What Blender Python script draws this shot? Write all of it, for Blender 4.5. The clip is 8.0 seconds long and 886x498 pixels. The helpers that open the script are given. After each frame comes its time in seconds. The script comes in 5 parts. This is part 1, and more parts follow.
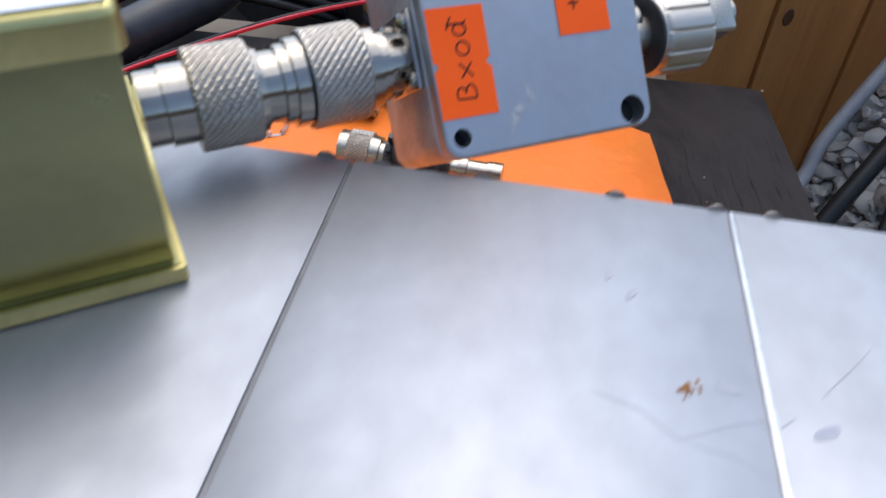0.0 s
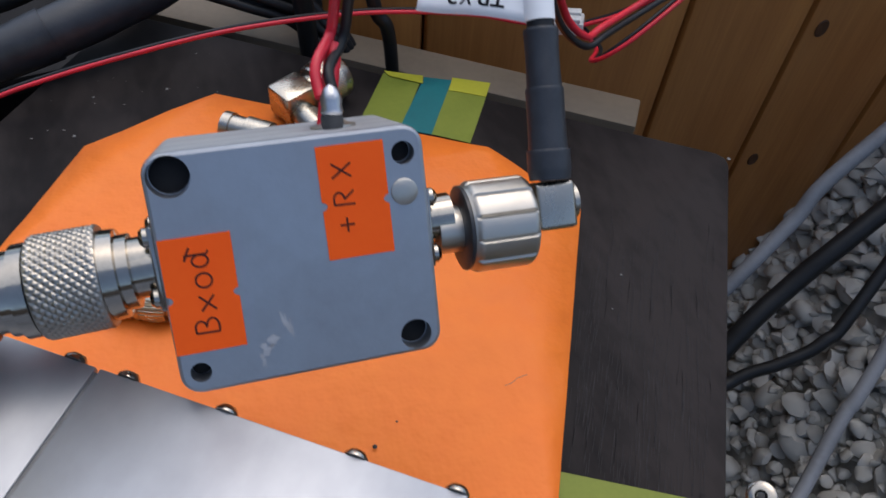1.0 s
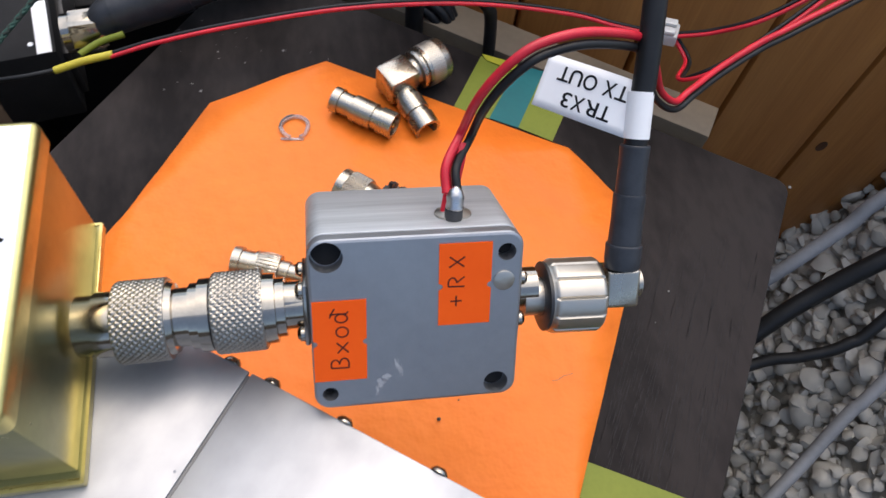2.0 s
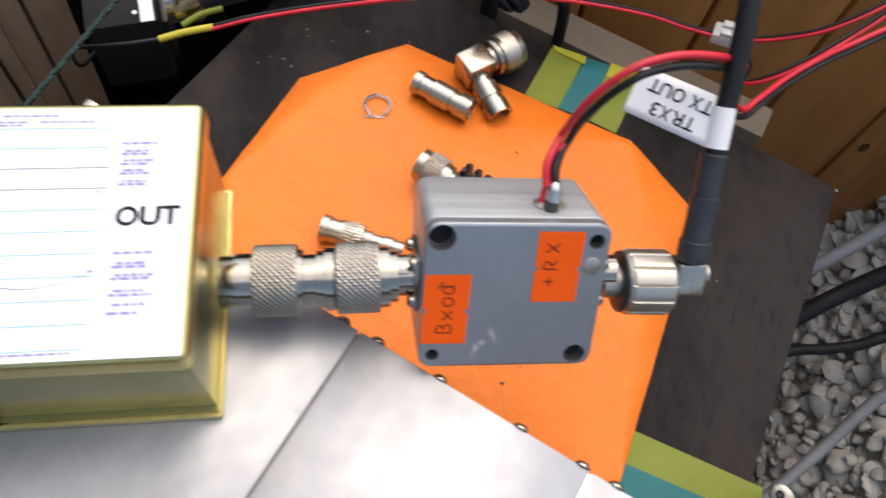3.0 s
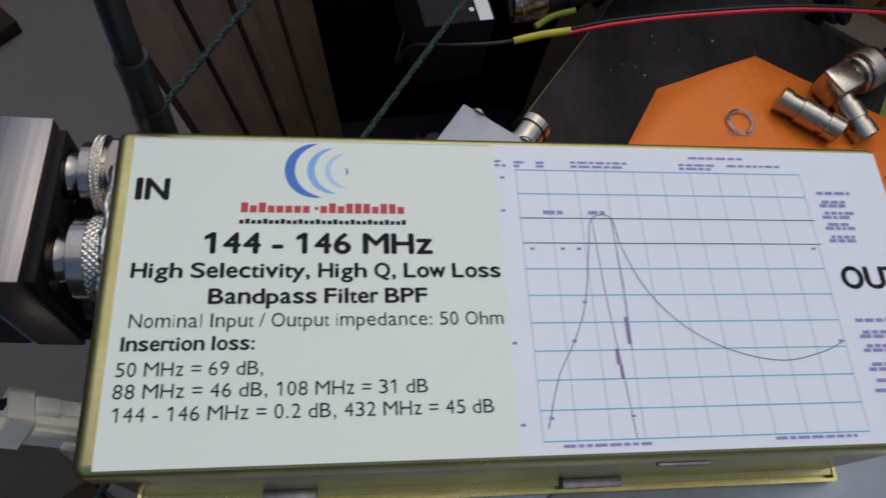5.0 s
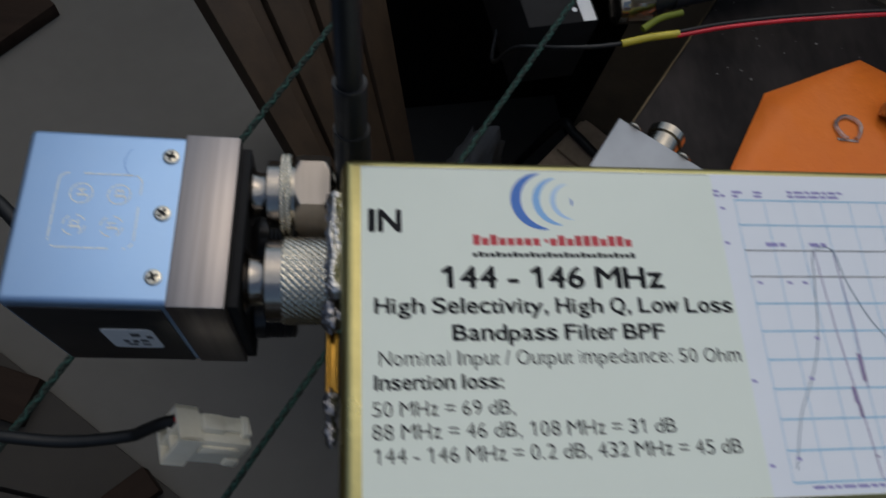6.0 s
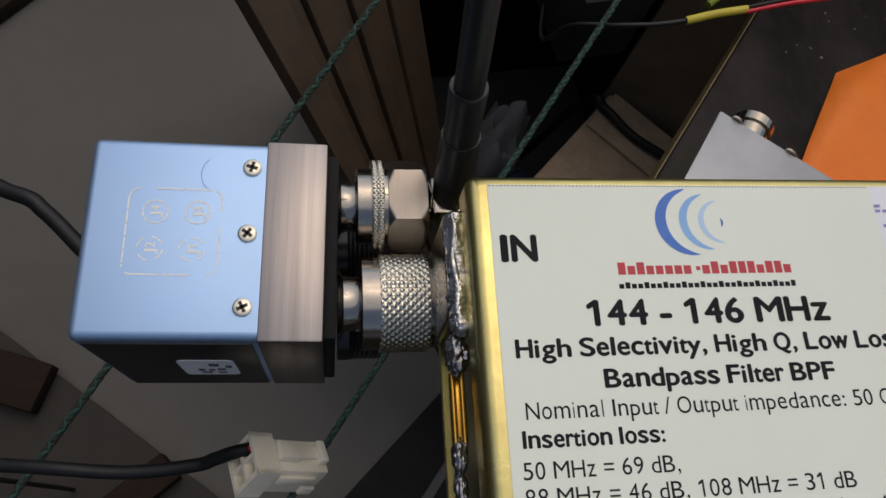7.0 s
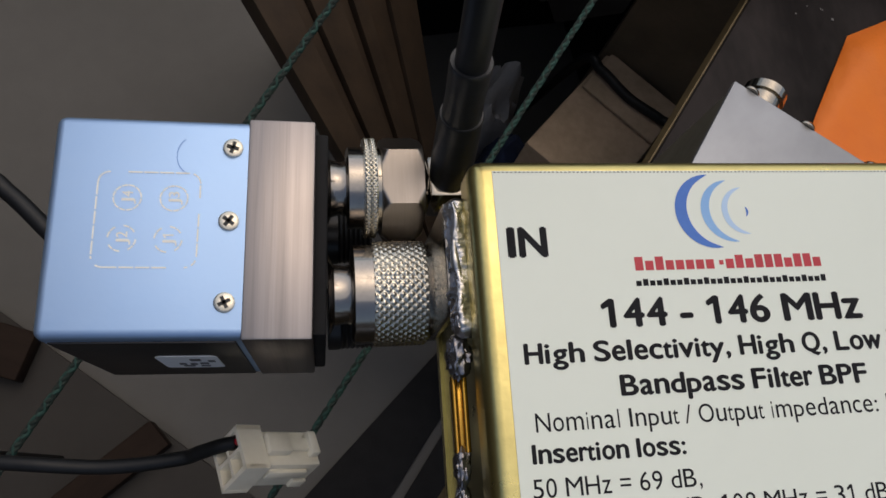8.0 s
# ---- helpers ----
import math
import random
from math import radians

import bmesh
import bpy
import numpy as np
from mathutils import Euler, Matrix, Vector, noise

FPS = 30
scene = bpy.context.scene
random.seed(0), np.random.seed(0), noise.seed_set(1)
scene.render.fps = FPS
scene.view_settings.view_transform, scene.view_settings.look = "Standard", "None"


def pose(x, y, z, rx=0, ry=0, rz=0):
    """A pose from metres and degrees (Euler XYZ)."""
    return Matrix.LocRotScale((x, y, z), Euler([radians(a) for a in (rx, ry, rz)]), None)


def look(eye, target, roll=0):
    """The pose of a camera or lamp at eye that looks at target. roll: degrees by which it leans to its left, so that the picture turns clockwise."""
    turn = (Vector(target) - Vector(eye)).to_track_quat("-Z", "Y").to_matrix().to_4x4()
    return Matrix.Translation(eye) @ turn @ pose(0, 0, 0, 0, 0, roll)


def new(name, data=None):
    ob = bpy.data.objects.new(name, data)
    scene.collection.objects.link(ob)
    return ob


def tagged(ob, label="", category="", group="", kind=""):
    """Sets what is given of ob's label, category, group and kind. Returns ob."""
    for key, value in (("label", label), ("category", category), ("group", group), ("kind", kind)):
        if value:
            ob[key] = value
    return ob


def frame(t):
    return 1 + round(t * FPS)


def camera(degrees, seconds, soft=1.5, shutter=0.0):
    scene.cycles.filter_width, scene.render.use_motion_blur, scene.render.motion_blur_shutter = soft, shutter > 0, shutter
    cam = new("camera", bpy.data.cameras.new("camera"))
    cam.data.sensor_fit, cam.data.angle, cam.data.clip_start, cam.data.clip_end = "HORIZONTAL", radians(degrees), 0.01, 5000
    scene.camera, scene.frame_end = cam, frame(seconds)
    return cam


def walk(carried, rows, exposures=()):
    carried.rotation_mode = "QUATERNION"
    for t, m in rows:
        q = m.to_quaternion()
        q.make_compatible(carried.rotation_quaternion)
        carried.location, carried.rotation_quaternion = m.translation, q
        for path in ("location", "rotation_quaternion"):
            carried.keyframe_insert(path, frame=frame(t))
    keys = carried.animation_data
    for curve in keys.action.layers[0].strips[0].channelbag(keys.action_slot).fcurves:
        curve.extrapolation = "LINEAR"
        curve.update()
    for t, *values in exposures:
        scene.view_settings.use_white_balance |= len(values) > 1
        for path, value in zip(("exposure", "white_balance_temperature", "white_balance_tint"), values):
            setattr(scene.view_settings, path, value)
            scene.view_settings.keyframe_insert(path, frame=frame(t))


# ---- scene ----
cam = camera(61.6, 8.0, shutter=0.4)
PATH = [
    (0, (0.052, 0.022, 0.916), (0.739, 1.355, -0.408), 3.0),
    (0.5, (0.097, 0.042, 0.948), (0.657, 1.276, -0.522), 4.7),
    (1, (0.135, 0.059, 0.962), (0.593, 1.237, -0.589), 5.3),
    (1.5, (0.134, 0.075, 0.993), (0.509, 1.153, -0.649), 7.0),
    (1.7, (0.128, 0.083, 1.006), (0.46, 1.075, -0.699), 8.5),
    (2.8, (0.111, 0.071, 1.041), (0.361, 0.95, -0.737), 12.0),
    (3, (0.095, 0.075, 1.045), (0.336, 0.929, -0.748), 12.3),
    (3.5, (0.049, 0.089, 1.05), (0.291, 0.915, -0.756), 13.3),
    (4, (-0.003, 0.099, 1.038), (0.255, 0.911, -0.771), 14.5),
    (4.5, (-0.052, 0.109, 1.027), (0.217, 0.912, -0.785), 16.2),
    (5.8, (-0.115, 0.117, 1.013), (0.167, 0.876, -0.816), 19.4),
    (6, (-0.129, 0.126, 1.015), (0.152, 0.87, -0.821), 19.6),
    (6.5, (-0.149, 0.141, 1.008), (0.138, 0.842, -0.843), 20.6),
    (7, (-0.154, 0.146, 0.998), (0.151, 0.801, -0.866), 23.0),
    (7.5, (-0.154, 0.153, 0.994), (0.145, 0.75, -0.891), 24.5),
    (8, (-0.154, 0.156, 0.988), (0.179, 0.702, -0.908), 28.9),
]
EXPOSURE = [(0.0, 0.62, 6100, 8), (0.5, -0.29, 6000, 8), (1.0, 0.2, 6200, 9), (1.5, 0.55, 6400, 9), (3.0, 0.7, 7200, 10), (3.5, 0.25, 7150, 9), (4.0, -0.14, 6900, 9), (4.5, -0.32, 6650, 9), (5.8, -0.92, 6300, 3), (6.5, -0.7, 7100, 9), (8.0, -0.45, 7200, 10)]
walk(cam, [(t, look(eye, target, roll)) for t, eye, target, roll in PATH], EXPOSURE)

# ---- light: open sky over a balcony, soft high sun ----
world = bpy.data.worlds.new("sky_world")
scene.world = world
world.use_nodes = True
wt = world.node_tree
sky = wt.nodes.new("ShaderNodeTexSky")
sky.sky_type = 'NISHITA'
sky.sun_disc = False
sky.sun_elevation = radians(66)
sky.sun_rotation = radians(27)
sky.dust_density = 3.0
wt.links.new(sky.outputs[0], wt.nodes["Background"].inputs[0])
wt.nodes["Background"].inputs[1].default_value = 0.16
sun_data = bpy.data.lights.new("sun", 'SUN')
sun_data.energy = 1.1
sun_data.angle = radians(100)
sun_data.color = (1.0, 0.98, 0.95)
sun = new("sun", sun_data)
sun.matrix_world = look((0.185, 0.362, 0.9135), (0, 0, 0))

# ---- materials ----


def mat(name, col, rough=0.5, metal=0.0, col2=None, scale=40.0, mix=0.5, bump=0.0, bscale=200.0, stretch=(1, 1, 1),
        rough2=None, fine=None, spec=0.5, trans=0.0, island=0.0, dist=0.0005):
    """Principled surface with two scales of noise for colour, roughness and relief."""
    m = bpy.data.materials.new(name)
    m.use_nodes = True
    nt = m.node_tree
    N, K = nt.nodes, nt.links
    bs = N["Principled BSDF"]
    bs.inputs["Metallic"].default_value = metal
    bs.inputs["Roughness"].default_value = rough
    bs.inputs["Base Color"].default_value = (*col, 1)
    bs.inputs["Specular IOR Level"].default_value = spec
    bs.inputs["Transmission Weight"].default_value = trans
    tc = N.new("ShaderNodeTexCoord")
    mp = N.new("ShaderNodeMapping")
    mp.inputs["Scale"].default_value = stretch
    K.new(tc.outputs["Object"], mp.inputs["Vector"])
    if col2 is not None:
        n1 = N.new("ShaderNodeTexNoise")
        n1.inputs["Scale"].default_value = scale
        n1.inputs["Detail"].default_value = 6
        K.new(mp.outputs[0], n1.inputs["Vector"])
        n2 = N.new("ShaderNodeTexNoise")
        n2.inputs["Scale"].default_value = fine or scale * 9
        n2.inputs["Detail"].default_value = 3
        K.new(mp.outputs[0], n2.inputs["Vector"])
        ad = N.new("ShaderNodeMath")
        ad.operation = 'MULTIPLY_ADD'
        ad.inputs[1].default_value = 0.35
        K.new(n2.outputs[0], ad.inputs[0])
        K.new(n1.outputs[0], ad.inputs[2])
        mr = N.new("ShaderNodeMapRange")
        mr.inputs[1].default_value, mr.inputs[2].default_value = 0.675 - mix * 0.35, 0.675 + mix * 0.35
        K.new(ad.outputs[0], mr.inputs[0])
        src = mr.outputs[0]
        if island:
            ge = N.new("ShaderNodeNewGeometry")
            mi = N.new("ShaderNodeMix")
            mi.inputs[0].default_value = island
            K.new(src, mi.inputs[2])
            K.new(ge.outputs["Random Per Island"], mi.inputs[3])
            src = mi.outputs[0]
        mx = N.new("ShaderNodeMix")
        mx.data_type = 'RGBA'
        mx.inputs["A"].default_value, mx.inputs["B"].default_value = (*col, 1), (*col2, 1)
        K.new(src, mx.inputs["Factor"])
        K.new(mx.outputs["Result"], bs.inputs["Base Color"])
        if rough2 is not None:
            rr = N.new("ShaderNodeMapRange")
            rr.inputs[3].default_value, rr.inputs[4].default_value = rough, rough2
            K.new(src, rr.inputs[0])
            K.new(rr.outputs[0], bs.inputs["Roughness"])
    if bump:
        nb = N.new("ShaderNodeTexNoise")
        nb.inputs["Scale"].default_value = bscale
        nb.inputs["Detail"].default_value = 4
        K.new(mp.outputs[0], nb.inputs["Vector"])
        bm_ = N.new("ShaderNodeBump")
        bm_.inputs["Strength"].default_value = bump
        bm_.inputs["Distance"].default_value = dist
        K.new(nb.outputs[0], bm_.inputs["Height"])
        K.new(bm_.outputs[0], bs.inputs["Normal"])
    return m


M = {}
M["nickel"] = mat("nickel", (0.42, 0.38, 0.325), 0.09, 1.0, (0.34, 0.31, 0.265), 120, 0.5, rough2=0.18)
M["nickel_dark"] = mat("nickel_dark", (0.42, 0.38, 0.34), 0.14, 1.0, (0.34, 0.31, 0.28), 120, 0.6, rough2=0.25)
M["satin"] = mat("satin_nickel", (0.54, 0.50, 0.435), 0.32, 1.0, (0.52, 0.48, 0.42), 150, 0.6, 0.05, 600, rough2=0.46)
M["knurl_satin"] = mat("knurled_satin_nickel", (0.42, 0.385, 0.335), 0.26, 1.0, (0.34, 0.31, 0.27), 150, 0.6, 0.05, 600, rough2=0.36)
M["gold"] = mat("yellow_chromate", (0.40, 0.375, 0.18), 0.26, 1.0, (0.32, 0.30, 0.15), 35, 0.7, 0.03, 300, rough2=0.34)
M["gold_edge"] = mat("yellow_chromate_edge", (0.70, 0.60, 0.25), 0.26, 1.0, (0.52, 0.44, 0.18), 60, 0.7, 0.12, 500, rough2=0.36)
M["sheet"] = mat("aluminium_sheet", (0.43, 0.44, 0.465), 0.34, 0.75, (0.25, 0.26, 0.28), 12, 1.0, 0.35, 16, (1, 0.7, 1), rough2=0.60, fine=150, dist=0.0016)
M["sheet_side"] = mat("aluminium_side", (0.45, 0.43, 0.36), 0.4, 1.0, (0.36, 0.33, 0.25), 60, 0.6, rough2=0.5)
# darker grey for the two sunk seams of the case top
M["groove"] = mat("groove_grey", (0.2, 0.2, 0.2), 0.6, 0.3, (0.12, 0.12, 0.12), 90, 0.6)
M["bead"] = mat("bright_bead", (0.7, 0.7, 0.7), 0.3, 1.0, (0.5, 0.5, 0.5), 200, 0.6)
M["cast"] = mat("cast_aluminium", (0.45, 0.46, 0.48), 0.34, 0.88, (0.35, 0.36, 0.38), 38, 0.8, 0.15, 900, rough2=0.48, dist=0.0002, fine=260)
M["cast_side"] = mat("brushed_cast_side", (0.72, 0.73, 0.74), 0.42, 0.75, (0.42, 0.425, 0.43), 130, 0.7, 0.4, 420, (0.05, 1, 1), 0.5, dist=0.0004, fine=700)
M["hole"] = mat("hole_dark", (0.02, 0.02, 0.02), 0.6, 0.0, (0.05, 0.05, 0.05), 300, 0.6)
M["anodised"] = mat("blue_anodised", (0.39, 0.57, 0.84), 0.50, 1.0, (0.45, 0.62, 0.86), 25, 0.7, 0.04, 700, rough2=0.60)
M["steel"] = mat("brushed_steel", (0.44, 0.395, 0.38), 0.36, 1.0, (0.21, 0.19, 0.185), 300, 0.9, 0.3, 900, (1, 0.02, 0.02), 0.42, dist=0.0002, fine=1500)
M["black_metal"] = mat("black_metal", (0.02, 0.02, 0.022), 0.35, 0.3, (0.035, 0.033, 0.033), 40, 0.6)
M["black_plastic"] = mat("black_plastic", (0.018, 0.018, 0.02), 0.4, 0, (0.03, 0.03, 0.033), 60, 0.6, 0.05, 600)
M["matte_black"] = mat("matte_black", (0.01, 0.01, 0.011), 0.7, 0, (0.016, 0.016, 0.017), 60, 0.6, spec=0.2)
M["rubber"] = mat("black_sheath", (0.0065, 0.007, 0.008), 0.45, 0, (0.012, 0.013, 0.0145), 120, 0.6, 0.08, 400, spec=0.35)
M["shrink"] = mat("heat_shrink", (0.017, 0.0195, 0.025), 0.44, 0, (0.03, 0.0335, 0.041), 150, 0.6, 0.12, 500)
M["sleeve_black"] = mat("black_sleeve", (0.012, 0.0125, 0.014), 0.38, 0, (0.022, 0.023, 0.025), 150, 0.6, 0.12, 500)
M["grey_pvc"] = mat("grey_pvc", (0.22, 0.23, 0.25), 0.45, 0, (0.15, 0.158, 0.172), 40, 0.6)
M["red"] = mat("red_pvc", (0.72, 0.018, 0.04), 0.4, 0, (0.5, 0.012, 0.026), 80, 0.6)
M["yellow"] = mat("yellow_sleeve", (0.62, 0.52, 0.05), 0.45, 0, (0.5, 0.42, 0.04), 150, 0.6)
M["paper"] = mat("label_paper", (0.765, 0.81, 0.715), 0.42, 0, (0.74, 0.785, 0.69), 20, 0.7)
M["paper_blue"] = mat("label_paper_cool", (0.78, 0.8, 0.84), 0.42, 0, (0.75, 0.775, 0.82), 20, 0.7)
M["flag"] = mat("white_label", (0.88, 0.88, 0.88), 0.5, 0, (0.84, 0.84, 0.85), 60, 0.7)
M["ink"] = mat("black_ink", (0.008, 0.008, 0.01), 0.7, 0, (0.018, 0.018, 0.02), 200, 0.6, spec=0.15)
M["ink_grey"] = mat("grey_ink", (0.08, 0.08, 0.085), 0.5, 0, (0.11, 0.11, 0.115), 300, 0.6)
M["ink_red"] = mat("red_ink", (0.55, 0.03, 0.05), 0.5, 0, (0.46, 0.025, 0.04), 200, 0.6)
M["ink_blue"] = mat("blue_ink", (0.03, 0.14, 0.5), 0.5, 0, (0.05, 0.18, 0.56), 100, 0.6)
M["ink_blue2"] = mat("mid_blue_ink", (0.2, 0.42, 0.75), 0.5, 0, (0.26, 0.48, 0.78), 100, 0.6)
M["ink_blue3"] = mat("pale_blue_ink", (0.42, 0.6, 0.83), 0.5, 0, (0.5, 0.66, 0.84), 100, 0.6)
M["grid_ink"] = mat("grid_ink", (0.1, 0.42, 0.64), 0.5, 0, (0.15, 0.47, 0.68), 300, 0.6)
M["grid_ink_pale"] = mat("pale_grid_ink", (0.27, 0.5, 0.7), 0.5, 0, (0.36, 0.57, 0.74), 300, 0.6)
M["purple_ink"] = mat("purple_ink", (0.2, 0.18, 0.46), 0.5, 0, (0.34, 0.3, 0.55), 900, 0.8)
M["curve_ink"] = mat("curve_ink", (0.05, 0.11, 0.17), 0.5, 0, (0.09, 0.17, 0.24), 300, 0.6)
M["violet_line"] = mat("violet_line", (0.22, 0.16, 0.32), 0.5, 0, (0.3, 0.22, 0.4), 900, 0.8)
M["orange"] = mat("orange_paper", (0.88, 0.218, 0.016), 0.6, 0, (0.80, 0.165, 0.009), 16, 0.9, 0.75, 42, dist=0.004)
M["sticker"] = mat("orange_sticker", (1.0, 0.12, 0.008), 0.6, 0, (0.96, 0.105, 0.006), 60, 0.6, spec=0.2)
M["pen"] = mat("dark_red_pen", (0.06, 0.015, 0.012), 0.7, 0, (0.12, 0.03, 0.02), 500, 0.8, spec=0.15)
M["table"] = mat("black_table_laminate", (0.014, 0.0122, 0.0122), 0.55, 0, (0.034, 0.029, 0.028), 22, 0.4, 0.12, 300, (1, 0.4, 1), 0.65, spec=0.06)
M["tan"] = mat("raw_board_edge", (0.2, 0.14, 0.06), 0.6, 0, (0.13, 0.09, 0.04), 90, 0.6)
M["ply"] = mat("grey_tan_board", (0.2, 0.155, 0.105), 0.65, 0, (0.15, 0.118, 0.08), 30, 0.6, 0.1, 200)
M["tape_g"] = mat("olive_tape", (0.2, 0.235, 0.03), 0.5, 0, (0.15, 0.185, 0.022), 60, 0.8, 0.15, 400, spec=0.25)
M["tape_y"] = mat("yellow_tape", (0.42, 0.41, 0.03), 0.5, 0, (0.34, 0.33, 0.025), 60, 0.8, spec=0.25)
M["tape_t"] = mat("teal_tape", (0.01, 0.15, 0.16), 0.5, 0, (0.012, 0.12, 0.13), 60, 0.8, 0.15, 400, spec=0.25)
M["pine"] = mat("varnished_pine", (0.50, 0.215, 0.055), 0.36, 0, (0.31, 0.115, 0.028), 6, 0.6, 0.1, 90, (8, 8, 0.4), 0.5, fine=70)
M["pine_dark"] = mat("pine_knot", (0.05, 0.02, 0.007), 0.45, 0, (0.1, 0.036, 0.012), 90, 0.6)
M["brown"] = mat("brown_slats", (0.078, 0.049, 0.028), 0.7, 0, (0.026, 0.0165, 0.010), 9, 0.9, 0.1, 120, (9, 9, 0.7), 0.6, island=0.3)
M["rope_g"] = mat("green_rope", (0.024, 0.078, 0.062), 0.8, 0, (0.014, 0.045, 0.036), 500, 0.7)
M["rope_d"] = mat("dark_rope", (0.02, 0.035, 0.028), 0.85, 0, (0.01, 0.017, 0.014), 500, 0.7)
M["nylon"] = mat("ivory_nylon", (0.92, 0.88, 0.75), 0.4, 0, (0.84, 0.79, 0.66), 90, 0.6, 0.04, 500)
M["clear"] = mat("clear_plastic", (0.8, 0.8, 0.8), 0.18, 0, (0.72, 0.72, 0.72), 200, 0.6, trans=0.75)
M["cardboard"] = mat("brown_cardboard", (0.54, 0.40, 0.28), 0.8, 0, (0.36, 0.27, 0.18), 30, 0.6, 0.1, 200)
M["hex_satin"] = mat("machined_nut", (0.34, 0.305, 0.28), 0.26, 1.0, (0.25, 0.225, 0.205), 300, 0.8, 0.15, 900, (1, 0.05, 0.05), 0.34, dist=0.0002)
M["frosted"] = mat("frosted_plastic", (0.86, 0.86, 0.84), 0.3, 0, (0.74, 0.74, 0.72), 200, 0.6, trans=0.3)
M["ivory_print"] = mat("ivory_print", (0.93, 0.92, 0.84), 0.6, 0, (0.86, 0.86, 0.8), 600, 0.9)
M["worn_nickel"] = mat("worn_nickel", (0.5, 0.46, 0.39), 0.22, 1.0, (0.4, 0.365, 0.31), 160, 0.7, 0.05, 500, rough2=0.34)
M["stone"] = mat("pale_gravel", (0.60, 0.58, 0.53), 0.85, 0, (0.43, 0.415, 0.37), 30, 0.8, 0.3, 200, island=0.65)
M["earth"] = mat("gravel_fines", (0.44, 0.42, 0.37), 0.95, 0, (0.3, 0.28, 0.24), 60, 0.6, 0.5, 120, dist=0.003)
M["floor"] = mat("grey_floor", (0.122, 0.118, 0.112), 0.7, 0, (0.098, 0.095, 0.09), 5, 0.6, 0.06, 150)
M["floor_dark"] = mat("dark_floor", (0.03, 0.026, 0.022), 0.7, 0, (0.02, 0.017, 0.015), 8, 0.6, 0.06, 150)
M["dark_wood"] = mat("dark_wood", (0.018, 0.011, 0.008), 0.75, 0, (0.03, 0.019, 0.014), 14, 0.7, 0.1, 120, (1, 6, 6), spec=0.15)
M["render_wall"] = mat("added_wall", (0.1, 0.09, 0.08), 0.9, 0, (0.08, 0.07, 0.062), 4, 0.6, 0.2, 60, dist=0.004)
M["blue_cloth"] = mat("blue_cloth", (0.015, 0.03, 0.085), 0.9, 0, (0.01, 0.018, 0.05), 60, 0.7, 0.4, 260)
M["white_bag"] = mat("white_bag", (0.3, 0.3, 0.3), 0.5, 0, (0.24, 0.24, 0.25), 30, 0.7, 0.4, 60, dist=0.004)
M["solder"] = mat("solder", (0.66, 0.65, 0.65), 0.18, 1.0, (0.5, 0.49, 0.49), 260, 0.8, 0.5, 500, rough2=0.45)
M["solder_dull"] = mat("dull_solder", (0.42, 0.4, 0.41), 0.2, 1.0, (0.26, 0.25, 0.26), 260, 0.8, 0.3, 700, rough2=0.4)
M["satin_light"] = mat("satin_plating", (0.78, 0.73, 0.62), 0.2, 1.0, (0.62, 0.575, 0.48), 200, 0.6, rough2=0.32)
M["copper"] = mat("amber_flux_strip", (0.6, 0.34, 0.06), 0.25, 1.0, (0.45, 0.24, 0.05), 150, 0.6)
M["rust"] = mat("rust_spot", (0.28, 0.12, 0.025), 0.8, 0, (0.18, 0.07, 0.015), 900, 0.7)
M["scuff"] = mat("dull_scuff", (0.27, 0.28, 0.32), 0.55, 0.5, (0.34, 0.35, 0.39), 300, 0.7)
M["scratch"] = mat("pale_scuff", (0.46, 0.46, 0.47), 0.6, 0.3, (0.38, 0.385, 0.4), 400, 0.7)
M["worn"] = mat("worn_laminate", (0.044, 0.041, 0.042), 0.65, 0, (0.027, 0.025, 0.026), 300, 0.7, spec=0.1)
M["dust"] = mat("dust_speck", (0.2, 0.195, 0.185), 0.9, 0, (0.13, 0.125, 0.12), 600, 0.7)

# ---- building helpers ----


def mesh_of(bm, name, smooth=40):
    me = bpy.data.meshes.new(name)
    bm.to_mesh(me)
    bm.free()
    if smooth:
        me.shade_smooth()
        me.set_sharp_from_angle(angle=radians(smooth))
    return me


def part(name, bm, material, parent=None, label="", m=None, smooth=40):
    """One bmesh as one mesh object, under its thing."""
    me = bm if isinstance(bm, bpy.types.Mesh) else mesh_of(bm, name, smooth)
    me.materials.append(M[material])
    ob = new(name, me)
    if parent is not None:
        ob.parent = parent
    if m is not None:
        ob.matrix_basis = m
    if label:
        ob["label"] = label
    return ob


def thing(name, m, label, category, group="", kind=""):
    ob = new(name)
    ob.empty_display_size = 0.01
    ob.matrix_basis = m
    return tagged(ob, label, category, group, kind)


def box(sx, sy, sz, c=(0, 0, 0), bev=0.0, seg=2):
    bm = bmesh.new()
    bmesh.ops.create_cube(bm, size=1, matrix=Matrix.Translation(c) @ Matrix.Diagonal((sx, sy, sz, 1)))
    if bev:
        bmesh.ops.bevel(bm, geom=list(bm.edges), offset=bev, segments=seg, affect='EDGES', profile=0.5)
    return bm


def slab(pts, z0, z1, bev=0.0):
    """Prism over a polygon of (x, y) points."""
    bm = bmesh.new()
    f = bm.faces.new([bm.verts.new((x, y, z0)) for x, y in pts])
    r = bmesh.ops.extrude_face_region(bm, geom=[f])
    bmesh.ops.translate(bm, verts=[v for v in r["geom"] if isinstance(v, bmesh.types.BMVert)], vec=(0, 0, z1 - z0))
    bmesh.ops.recalc_face_normals(bm, faces=bm.faces)
    if bev:
        bmesh.ops.bevel(bm, geom=list(bm.edges), offset=bev, segments=2, affect='EDGES', profile=0.5)
    return bm


